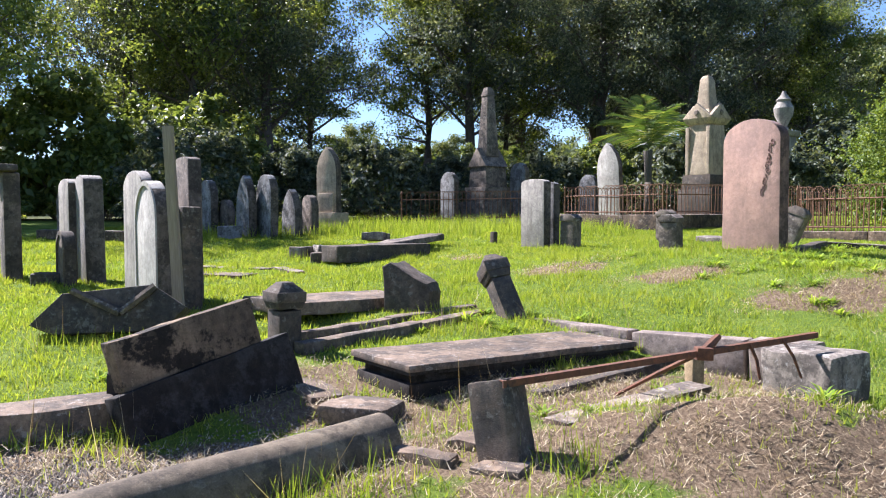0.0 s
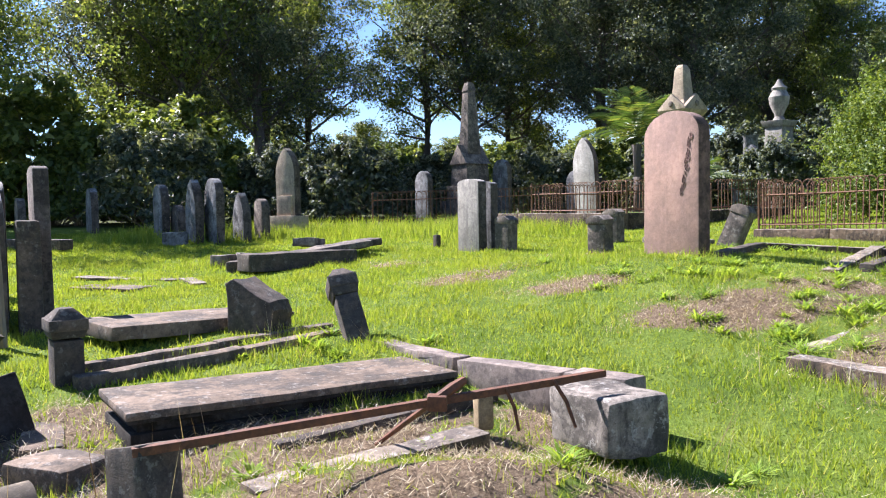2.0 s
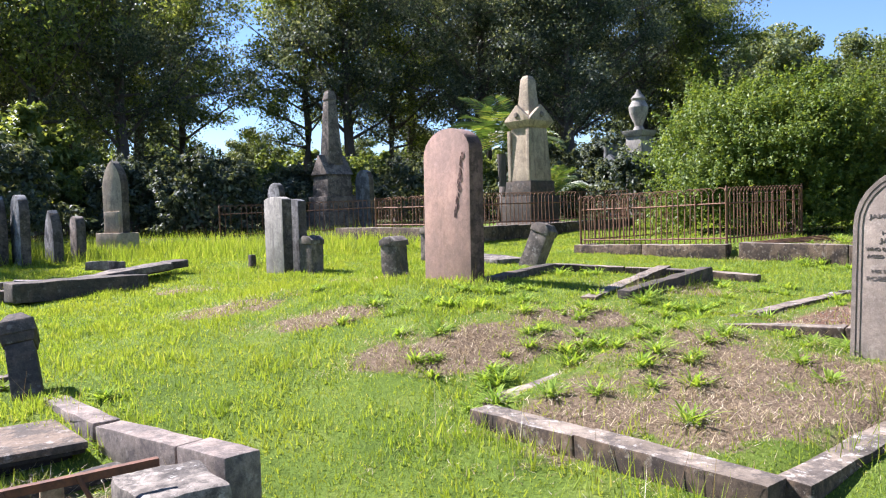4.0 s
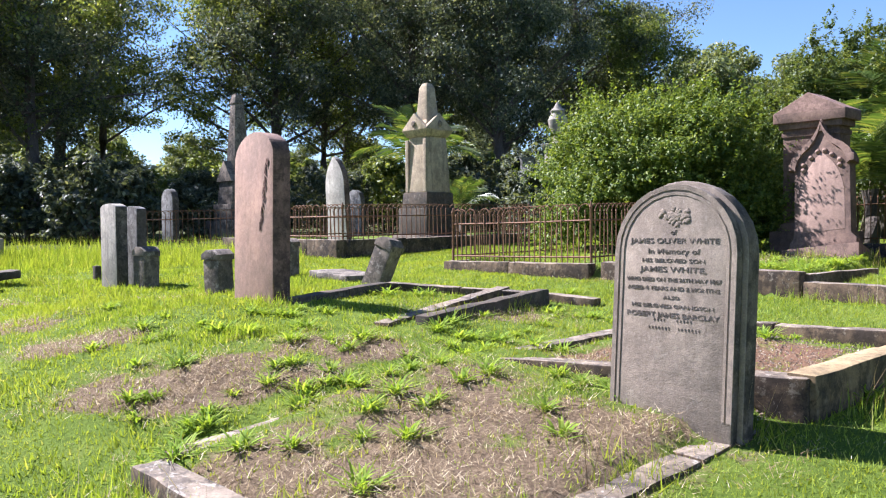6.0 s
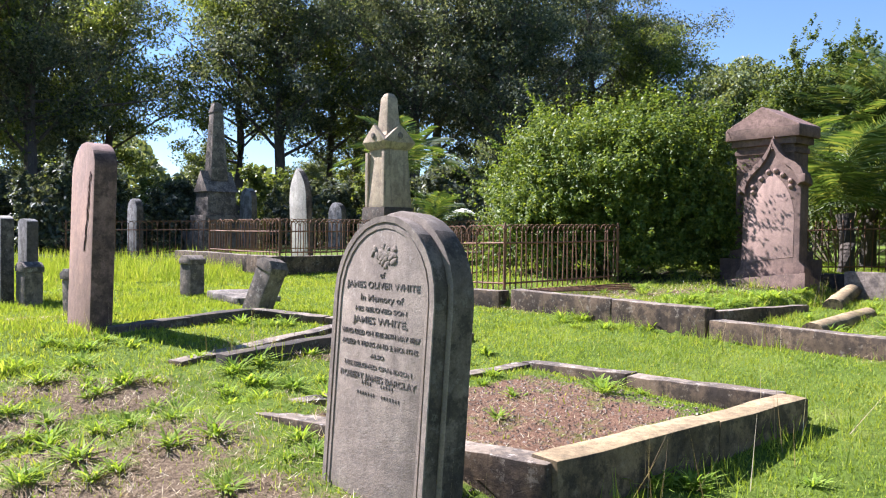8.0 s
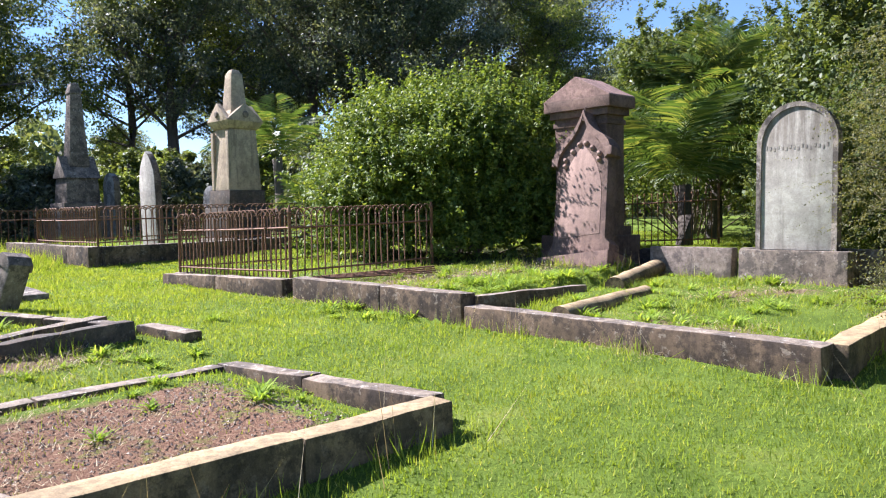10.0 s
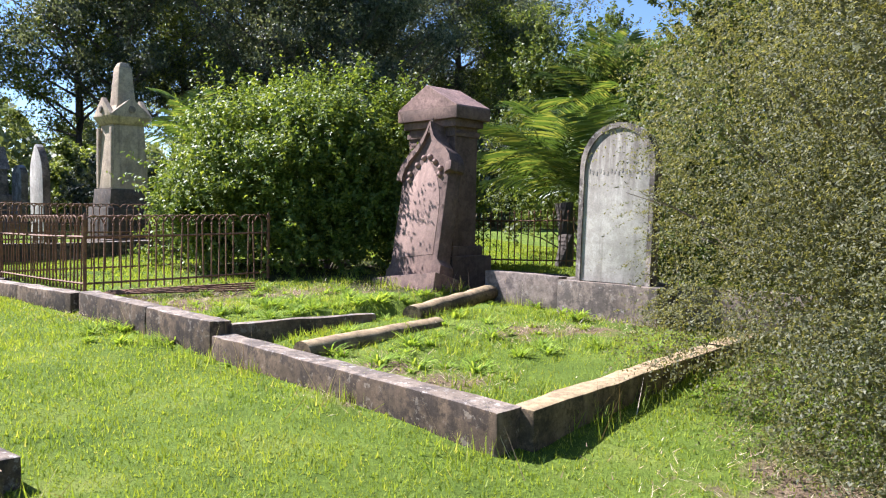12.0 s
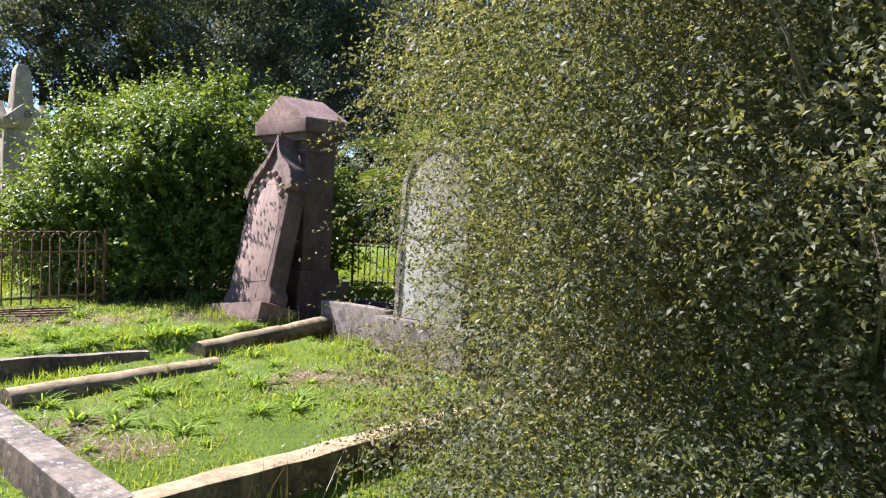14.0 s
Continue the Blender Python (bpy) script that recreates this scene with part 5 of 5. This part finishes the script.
for x, y, turn, k in ((19.8, 14.5, 80, 1.05), (15.8, 17.6, 200, 0.9), (20.5, 19.5, 130, 1.15), (23.5, 16, 30, 1.1), (18.0, 22.5, 270, 1.0), (14.6, 11.9, 150, 0.42), (24, 24, 60, 1.2)):
    again(s1, x, y, turn, k)
s2 = shrub("dark_shrub", "dark dense shrub in the shade", 15, 2.2, 2.0, 3.0, LEAF_TREE, 12000, 0.16, -7.6, 23.0, None, 22, group="dark shrubs")
for x, y, turn, k in ((-2.2, 26, 40, 0.9), (0.2, 28.5, 90, 0.8), (-5, 27.5, 260, 0.9), (8.9, 30, 100, 1.0), (12.5, 31, 200, 1.1), (15.5, 29, 300, 1.2), (4.2, 31, 10, 0.9), (17.5, 33, 20, 1.3),
                      (-4.5, 32, 120, 1.0), (10.5, 23.5, 220, 0.7), (20.5, 36, 120, 1.5), (-12, 32, 180, 1.2), (24.5, 38, 220, 1.4)):
    again(s2, x, y, turn, k)
s3 = shrub("light_shrub", "light green shrub catching the sun", 16, 2.2, 2.2, 3.6, LEAF_LIGHT, 11000, 0.17, -13.5, 30.5, None, 22, group="light shrubs")
for x, y, turn, k in ((-11.6, 26.5, 50, 0.9), (-15.5, 25.5, 120, 1.0), (-9.2, 28, 30, 1.35), (-13.2, 27.5, 170, 1.5), (-18, 29, 80, 1.2), (-1.6, 33.5, 10, 0.8), (6.6, 33, 140, 0.9), (2.5, 36, 60, 1.0), (-9.3, 33, 200, 1.0), (10.2, 35, 20, 1.0), (-24, 27, 60, 1.2), (26, 44, 60, 1.6), (30, 40, 160, 1.5), (34, 34, 10, 1.5), (-3, 58, 30, 1.6), (6, 62, 80, 1.6), (14, 66, 130, 1.6), (-14, 58, 40, 1.7), (-24, 56, 10, 1.7), (24, 62, 200, 1.7)):
    again(s3, x, y, turn, k)


def far_woods():
    """Unbroken woods in the distance."""
    nr = np.random.default_rng(40)
    k = 60000
    a = nr.uniform(-1.25, 1.25, k)
    r = 92 + nr.uniform(0, 16, k)
    top = 8 + 2.2 * np.sin(a * 17) + 1.6 * np.sin(a * 41 + 1) + 1.2 * np.sin(a * 83)
    pos = np.stack([6 + r * np.sin(a), r * np.cos(a), 0.5 + top * nr.random(k) ** 0.8], 1)
    nrm = unit(nr.normal(size=(k, 3)) + np.array([[0, -0.4, 0.4]]))
    tagged(new("far_woods", cloud_mesh("far_woods", pos, nrm, nr.uniform(0.6, 1.4, k), 0.6, LEAF_HAZE, nr)), "distant woods beyond the cemetery", "woods", kind="stuff")


far_woods()


def frond_mesh(length, seed):
    nr = np.random.default_rng(seed)
    k = 44
    s = np.repeat(np.linspace(0.12, 1, k), 2)
    side = np.tile([-1.0, 1.0], k)
    px, pz = length * s * (1 - 0.12 * s), length * (0.62 * s - 0.75 * s ** 2.2)
    ll = length * 0.30 * np.sin(np.pi * np.clip(0.12 + 0.82 * s, 0, 1)) + 0.05
    base = np.stack([px, 0 * px, pz], 1)
    tip = base + np.stack([ll * 0.45, side * ll * 0.85, -ll * 0.35 + nr.normal(0, 0.05, 2 * k)], 1)
    mid = (base + tip) / 2 + np.array([[0, 0, 0.03]])
    w = np.array([[0.011, 0, 0.004]]) * length / 1.6
    verts = np.stack([base, mid + w, tip, mid - w], 1).reshape(-1, 3)
    return raw_mesh("frond", verts, 4, LEAF_PALM)


def palm(label, x, y, z, trunk_h, length, count, seed):
    rng = random.Random(seed)
    ob = thing("palm", label, "palm", x, y, z, 0, 0, 0, "palms")
    part("trunk", worn(tube([(0, 0, -0.2), (0.04, 0, trunk_h * 0.5), (0, 0.03, trunk_h)], [0.17, 0.13, 0.16], 10), 0.02, seed), BARK, ob)
    meshes = [frond_mesh(length, seed + 1), frond_mesh(length * 0.85, seed + 2)]
    for k in range(count):
        f = new("frond", meshes[k % 2])
        f.parent = ob
        f.matrix_basis = pose(0, 0, trunk_h, 0, rng.uniform(-74, -8), k * 137.5 + rng.uniform(-15, 15))
    return ob


palm("young feather palm with arching bright green fronds", 14.4, 15.2, 1.35, 1.0, 2.2, 30, 21)
palm("feather palm behind the pillar", 15.6, 16.4, 1.4, 2.2, 2.1, 26, 22)
palm("dark feather palm behind the monument", 7.2, 27.5, 1.55, 2.2, 2.6, 18, 23)
palm("small palm beside the monument", 8.0, 23.4, 1.5, 0.6, 1.3, 12, 24)

# ---- grass, straw and weeds ----


def blades(name, x, y, length, width, material, label, nr, lie=0.0, kind="stuff", lift=0.0, limp=0.0):
    """Thin three-cornered blades standing (or lying) at x, y."""
    k = len(x)
    z = land(x, y) - 0.004 + lift * nr.random(k)
    a = nr.uniform(0, 2 * np.pi, k)
    tilt = np.abs(nr.normal(0.35 + limp, 0.3, k)) * (1 - lie) + lie * nr.uniform(1.15, 1.55, k)
    f = np.stack([np.cos(a) * np.sin(tilt), np.sin(a) * np.sin(tilt), np.cos(tilt)], 1)
    b = nr.uniform(0, 2 * np.pi, k) if lie < 0.5 else a + np.pi / 2
    s = np.stack([np.cos(b), np.sin(b), 0 * b], 1) * width[:, None] * 0.5
    p = np.stack([x, y, z], 1)
    verts = np.stack([p - s, p + s, p + f * length[:, None]], 1).reshape(-1, 3)
    return tagged(new(name, raw_mesh(name, verts, 3, material)), label, "grass", kind=kind)


def lawn():
    nr = np.random.default_rng(5)
    k = 1250000
    along, r = nr.uniform(-8, 19, k), nr.random(k)
    off = np.where(nr.random(k) < 0.05, 1.2 * r, 1.2 + 19.8 * r ** 1.45)
    x = along - 0.28 * off
    y = 0.3 * along + off
    keep = nr.random(k) > np.clip(dryness(x, y) * 1.25, 0, 0.95)
    patch = np.sin(x * 1.9 + 0.7) * np.sin(y * 2.3 + x * 0.4)
    keep &= nr.random(k) < 0.86 + 0.14 * patch
    keep &= nr.random(k) > 0.93 * in_bed(x, y, ((6.0, 7.2), 1.45, 2.0, 0), 0.3)
    keep &= nr.random(k) > smooth((y + 0.35 * x - 18.5) / 4) * smooth((4.0 - x) / 3)
    keep &= nr.random(k) > 0.9 * under_shrub(x, y)
    plots = in_bed(x, y, BEDS[0]) + in_bed(x, y, BEDS[1])
    keep &= nr.random(k) > plots * np.clip(0.42 + 0.5 * np.sin(2.7 * x + 1.1 * y) * np.sin(3.1 * y - 1.3 * x + 1), 0, 0.9)
    keep &= (x > -9) & (x < 17.5) & (y < 22)
    x, y, off = x[keep], y[keep], off[keep]
    # the mown strip along the walk is short, the broken ground beyond it grows in tufts
    wild = smooth((5.4 - x) / 1.5) * smooth((y - 3.2) / 1.5) + in_bed(x, y, BEDS[0]) + in_bed(x, y, BEDS[1])
    clump = np.sin(3.3 * x + 2.1 * y) * np.sin(2.9 * y - 1.7 * x) + 0.8 * np.sin(7.9 * x - 2.3 * y + 1) * np.sin(6.7 * y + 4.1 * x) + 0.6 * np.sin(15.1 * x + 4.3 * y) * np.sin(13.7 * y - 6.1 * x)
    tall = np.clip(0.85 + 0.18 * clump, 0.55, 1.3) + np.clip(wild, 0, 1) * np.clip(0.25 + 0.55 * clump, 0, 1.3)
    size = (0.85 + 0.035 * np.minimum(off, 9)) * tall
    blades("lawn_grass", x, y, nr.uniform(0.018, 0.055, len(x)) * size, nr.uniform(0.004, 0.008, len(x)) * (1.0 + 0.13 * off), GRASS, "short bright green lawn grass", nr, limp=0.2)


def straw():
    nr = np.random.default_rng(6)
    k = 600000
    x, y = nr.uniform(-3, 14, k), nr.uniform(2.6, 13, k)
    keep = nr.random(k) < 0.75 * (dryness(x, y) ** 1.3) * (0.35 + 0.65 * (np.sin(9.1 * x + 3.7 * y) * np.sin(8.3 * y - 4.9 * x) + 0.5 * np.sin(21 * x) * np.sin(19 * y) > -0.25))
    x, y = x[keep], y[keep]
    d = np.hypot(x - 5, y)
    blades("dry_straw", x, y, nr.uniform(0.02, 0.085, len(x)), nr.uniform(0.0022, 0.005, len(x)) * (0.7 + 0.08 * d), STRAW, "loose dry straw and cut grass lying on soil", nr, lie=0.86, lift=0.045)


def straw_clumps():
    """Raked heaps of longer dry stalks."""
    nr = np.random.default_rng(16)
    cx, cy = nr.uniform(-3, 7, 2600), nr.uniform(2.8, 10.5, 2600)
    keep = nr.random(2600) < dryness(cx, cy) ** 1.2
    cx, cy = cx[keep], cy[keep]
    x, y = np.repeat(cx, 26), np.repeat(cy, 26)
    x, y = x + nr.normal(0, 0.045, len(x)), y + nr.normal(0, 0.045, len(x))
    blades("raked_straw", x, y, nr.uniform(0.03, 0.10, len(x)), nr.uniform(0.002, 0.0042, len(x)), STRAW, "raked clumps of dry stalks on soil", nr, lie=0.68, lift=0.03)
    k = 26000
    x, y = nr.uniform(-2.5, 7, k), nr.uniform(2.8, 10.5, k)
    keep = nr.random(k) < 0.8 * (dryness(x, y) > 0.3) * (np.sin(5.3 * x + y) * np.sin(6.1 * y - 2 * x) > -0.1)
    x, y = x[keep], y[keep]
    blades("sprouting_grass", x, y, nr.uniform(0.03, 0.09, len(x)), nr.uniform(0.003, 0.006, len(x)), GRASS, "thin green shoots coming up through straw", nr)


def tufts():
    """Long grass where the mower does not reach: beside kerbs and posts."""
    nr = np.random.default_rng(7)
    spots = [(0.62, 3.45), (-0.5, 3.25), (-0.3, 3.35), (-0.65, 3.1), (0.1, 4.2), (-1.7, 4.05), (-2.2, 4.0), (3.66, 5.75), (3.9, 5.45), (4.2, 5.1), (4.5, 4.7), (0.7, 6.6), (1.5, 6.2), (0.2, 6.5), (7.6, 5.9), (8.2, 6.3), (8.8, 6.75), (9.2, 6.95),
             (12.0, 7.6), (12.5, 8.0), (13.0, 8.4), (13.4, 8.7), (9.5, 9.6), (9.0, 10.4), (8.6, 11.0), (10.6, 8.3), (11.2, 7.3), (10.0, 9.2), (11.3, 12.2), (12.0, 11.9), (12.6, 11.4), (3.4, 9.6), (4.1, 9.1), (1.4, 12.9), (5.6, 8.6), (6.3, 9.3), (10.6, 11.2), (11.6, 11.4),
             (2.6, 4.6), (2.3, 5.1), (-0.6, 6.6), (0.0, 7.2), (-2.7, 6.1), (-3.2, 6.2), (-5, 11), (-1.6, 12.2), (-2.4, 12.6), (0.6, 7.7), (6.9, 5.75), (6.0, 5.35), (5.4, 4.9)]
    xs, ys, ls = [], [], []
    for cx, cy in spots:
        k = nr.integers(60, 130)
        xs.append(nr.normal(cx, 0.13, k))
        ys.append(nr.normal(cy, 0.13, k))
        ls.append(nr.uniform(0.06, 0.18, k))
    x, y, length = np.concatenate(xs), np.concatenate(ys), np.concatenate(ls)
    blades("long_grass", x, y, length, nr.uniform(0.005, 0.010, len(x)), GRASS, "long uncut grass tufts beside kerbs and posts", nr)
    k = 260
    i = nr.integers(0, len(x), k)
    blades("seed_stalks", x[i] + nr.normal(0, 0.1, k), y[i] + nr.normal(0, 0.1, k), nr.uniform(0.25, 0.5, k), np.full(k, 0.005), STRAW, "thin dry grass stalks", nr)
    # rough grass and stalks under the trees' edge
    k = 14000
    x = nr.uniform(-7, 4, k)
    y = 16 + nr.gamma(2, 1.4, k) - 0.12 * x
    blades("rough_grass", x, y, nr.uniform(0.08, 0.35, k), nr.uniform(0.010, 0.022, k), GRASS, "rough long grass at the edge of the shade", nr)


def weed_mesh(seed, count, length, width):
    """A clump of arching strap leaves, each of three folded pieces."""
    nr = np.random.default_rng(seed)
    a = np.arange(count) * 2.4 + nr.normal(0, 0.35, count)
    rise = nr.uniform(0.5, 1.35, count)
    L = length * nr.uniform(0.55, 1.2, count)
    w = width * nr.uniform(0.7, 1.25, count)
    flat = np.stack([np.cos(a), np.sin(a), 0 * a], 1)
    s = np.stack([-np.sin(a), np.cos(a), 0 * a], 1)
    o = nr.normal(0, 0.03, (count, 3)) * [1, 1, 0]
    rows = []
    for q, wide in ((0.0, 0.35), (0.4, 1.0), (0.75, 0.8), (1.0, 0.08)):
        out, up = q * np.cos(rise) + 0.25 * q * q, q * np.sin(rise) - 0.42 * q * q * np.sin(rise)
        c = o + flat * (out * L)[:, None] + np.array([[0, 0, 1]]) * (up * L)[:, None]
        rows.append((c - s * (w * wide)[:, None], c + s * (w * wide)[:, None]))
    verts = np.stack([v for r in rows for v in r], 1).reshape(-1, 3)
    me = bpy.data.meshes.new("leaf_rosette")
    me.from_pydata(verts.tolist(), [], [(8 * k + 2 * j, 8 * k + 2 * j + 1, 8 * k + 2 * j + 3, 8 * k + 2 * j + 2) for k in range(count) for j in range(3)])
    me.materials.append(WEED)
    return me


def weeds():
    meshes = [weed_mesh(31, 42, 0.22, 0.010), weed_mesh(32, 34, 0.17, 0.013), weed_mesh(33, 54, 0.26, 0.008)]
    rng = random.Random(9)
    spots = [(5.17, 6.32), (5.82, 5.8), (5.58, 7.52), (5.75, 7.6), (5.88, 7.97), (6.1, 8.1), (4.45, 6.0), (5.0, 6.9), (5.35, 7.05), (6.3, 8.6), (6.55, 8.9), (6.9, 9.1), (7.2, 8.9), (6.6, 7.0), (8.1, 7.9), (7.2, 6.6), (5.0, 10.2), (5.5, 10.2),
             (0.35, 6.75), (0.5, 6.6), (-0.5, 7.0), (-0.35, 6.85), (-0.2, 6.9), (0.1, 6.2), (9.05, 10.45), (9.35, 10.18), (8.75, 10.95), (9.25, 10.3), (3.9, 8.9), (4.2, 8.8), (3.2, 8.3), (10.6, 8.9), (10.9, 8.8), (11.1, 8.3), (11.6, 8.9), (11.2, 9.4), (11.9, 9.6), (12.3, 9.6),
             (9.6, 11.0), (10.0, 11.2), (10.3, 10.9), (10.5, 11.4), (10.9, 11.2), (11.2, 11.6), (10.1, 11.7), (11.4, 11.0), (11.8, 10.6), (12.0, 10.2), (-1.6, 5.2), (-2.0, 5.4), (-2.3, 5.2), (-1.9, 5.7), (8.6, 6.2), (9.2, 6.1), (-1.75, 4.2), (12.2, 9.0), (2.75, 4.3), (1.5, 6.0), (5.25, 12.4),
             (10.6, 12.0), (9.9, 12.4), (11.7, 8.4), (10.4, 10.4), (10.75, 10.6)]
    for cx, cy, sx, sy, k in ((5.4, 7.6, 0.8, 0.6, 14), (6.9, 9.2, 0.5, 0.4, 10), (4.3, 9.0, 0.5, 0.4, 8), (10.6, 11.3, 0.9, 0.55, 80), (11.6, 9.0, 0.8, 0.6, 34), (8.05, 6.2, 0.12, 0.06, 5), (0.1, 6.8, 0.5, 0.3, 12), (5.2, 10.5, 0.3, 0.3, 8), (8.6, 10.9, 0.6, 0.3, 6), (4.6, 8.3, 0.7, 0.5, 10), (12.6, 10.2, 0.4, 0.6, 8), (8.2, 8.0, 0.3, 0.3, 6), (7.0, 7.8, 0.4, 0.25, 6), (3.0, 8.6, 0.8, 0.8, 8), (5.2, 6.3, 0.7, 0.4, 16), (1.6, 4.3, 0.5, 0.3, 8), (4.2, 6.9, 0.5, 0.5, 26), (5.0, 8.2, 0.6, 0.5, 18)):
        spots += [(rng.gauss(cx, sx), rng.gauss(cy, sy)) for _ in range(k)]
    for x, y in spots:
        if math.hypot(x - 6.4, y - 5.85) < 0.55:
            continue
        ob = new("weed", meshes[rng.randrange(3)])
        ob.matrix_world = pose(x, y, gz(x, y) - 0.01, rng.uniform(-9, 9), rng.uniform(-9, 9), rng.uniform(0, 360)) @ Matrix.Diagonal((*[rng.uniform(0.38, 0.8)] * 3, 1))
        tagged(ob, "bright green broad-leaved weed growing in the grave", "weed", "weeds")


def pebbles(name, label, x, y, size, material, nr):
    k = len(x)
    z = land(x, y)
    oct_v = np.array([[1, 0, 0], [0, 1, 0], [-1, 0, 0], [0, -1, 0], [0, 0, 0.8], [0, 0, -0.5]], float)
    faces = np.array([[0, 1, 4], [1, 2, 4], [2, 3, 4], [3, 0, 4]])
    j = oct_v[None] * size[:, None, None] * nr.uniform(0.6, 1.3, (k, 6, 1))
    a = nr.uniform(0, 6.28, k)
    c, s = np.cos(a)[:, None], np.sin(a)[:, None]
    j = np.stack([j[..., 0] * c - j[..., 1] * s, j[..., 0] * s + j[..., 1] * c, j[..., 2]], -1) + np.stack([x, y, z], 1)[:, None]
    tagged(new(name, raw_mesh(name, j[:, faces].reshape(-1, 3), 3, material)), label, "gravel", kind="stuff")


lawn()
straw()
straw_clumps()
tufts()
weeds()
gn = np.random.default_rng(10)
gu, gv = gn.uniform(0.1, 1.6, 3200), gn.uniform(0.05, 2.1, 3200)
RED_CHIP = leaf("red_gravel_chip", [(0.0, (0.07, 0.046, 0.034)), (0.5, (0.16, 0.105, 0.074)), (0.8, (0.27, 0.21, 0.15)), (1.0, (0.42, 0.36, 0.29))], 0.0, 0.2, 0.8)
GREY_CHIP = leaf("grey_gravel_chip", [(0.0, (0.08, 0.066, 0.05)), (0.6, (0.20, 0.165, 0.13)), (1.0, (0.40, 0.35, 0.29))], 0.0, 0.2, 0.8)
pebbles("red_gravel", "red gravel filling a grave", 6.0 + gu * U.x + gv * V.x, 7.2 + gu * U.y + gv * V.y, gn.uniform(0.005, 0.014, 3200), RED_CHIP, gn)
gx = gn.uniform(-2.3, -0.2, 9000)
pebbles("grey_gravel", "loose grey gravel beside a fallen column", gx, 3.85 + 0.38 * (gx + 1.0) + gn.normal(0, 0.2, 9000), gn.uniform(0.006, 0.016, 9000), GREY_CHIP, gn)
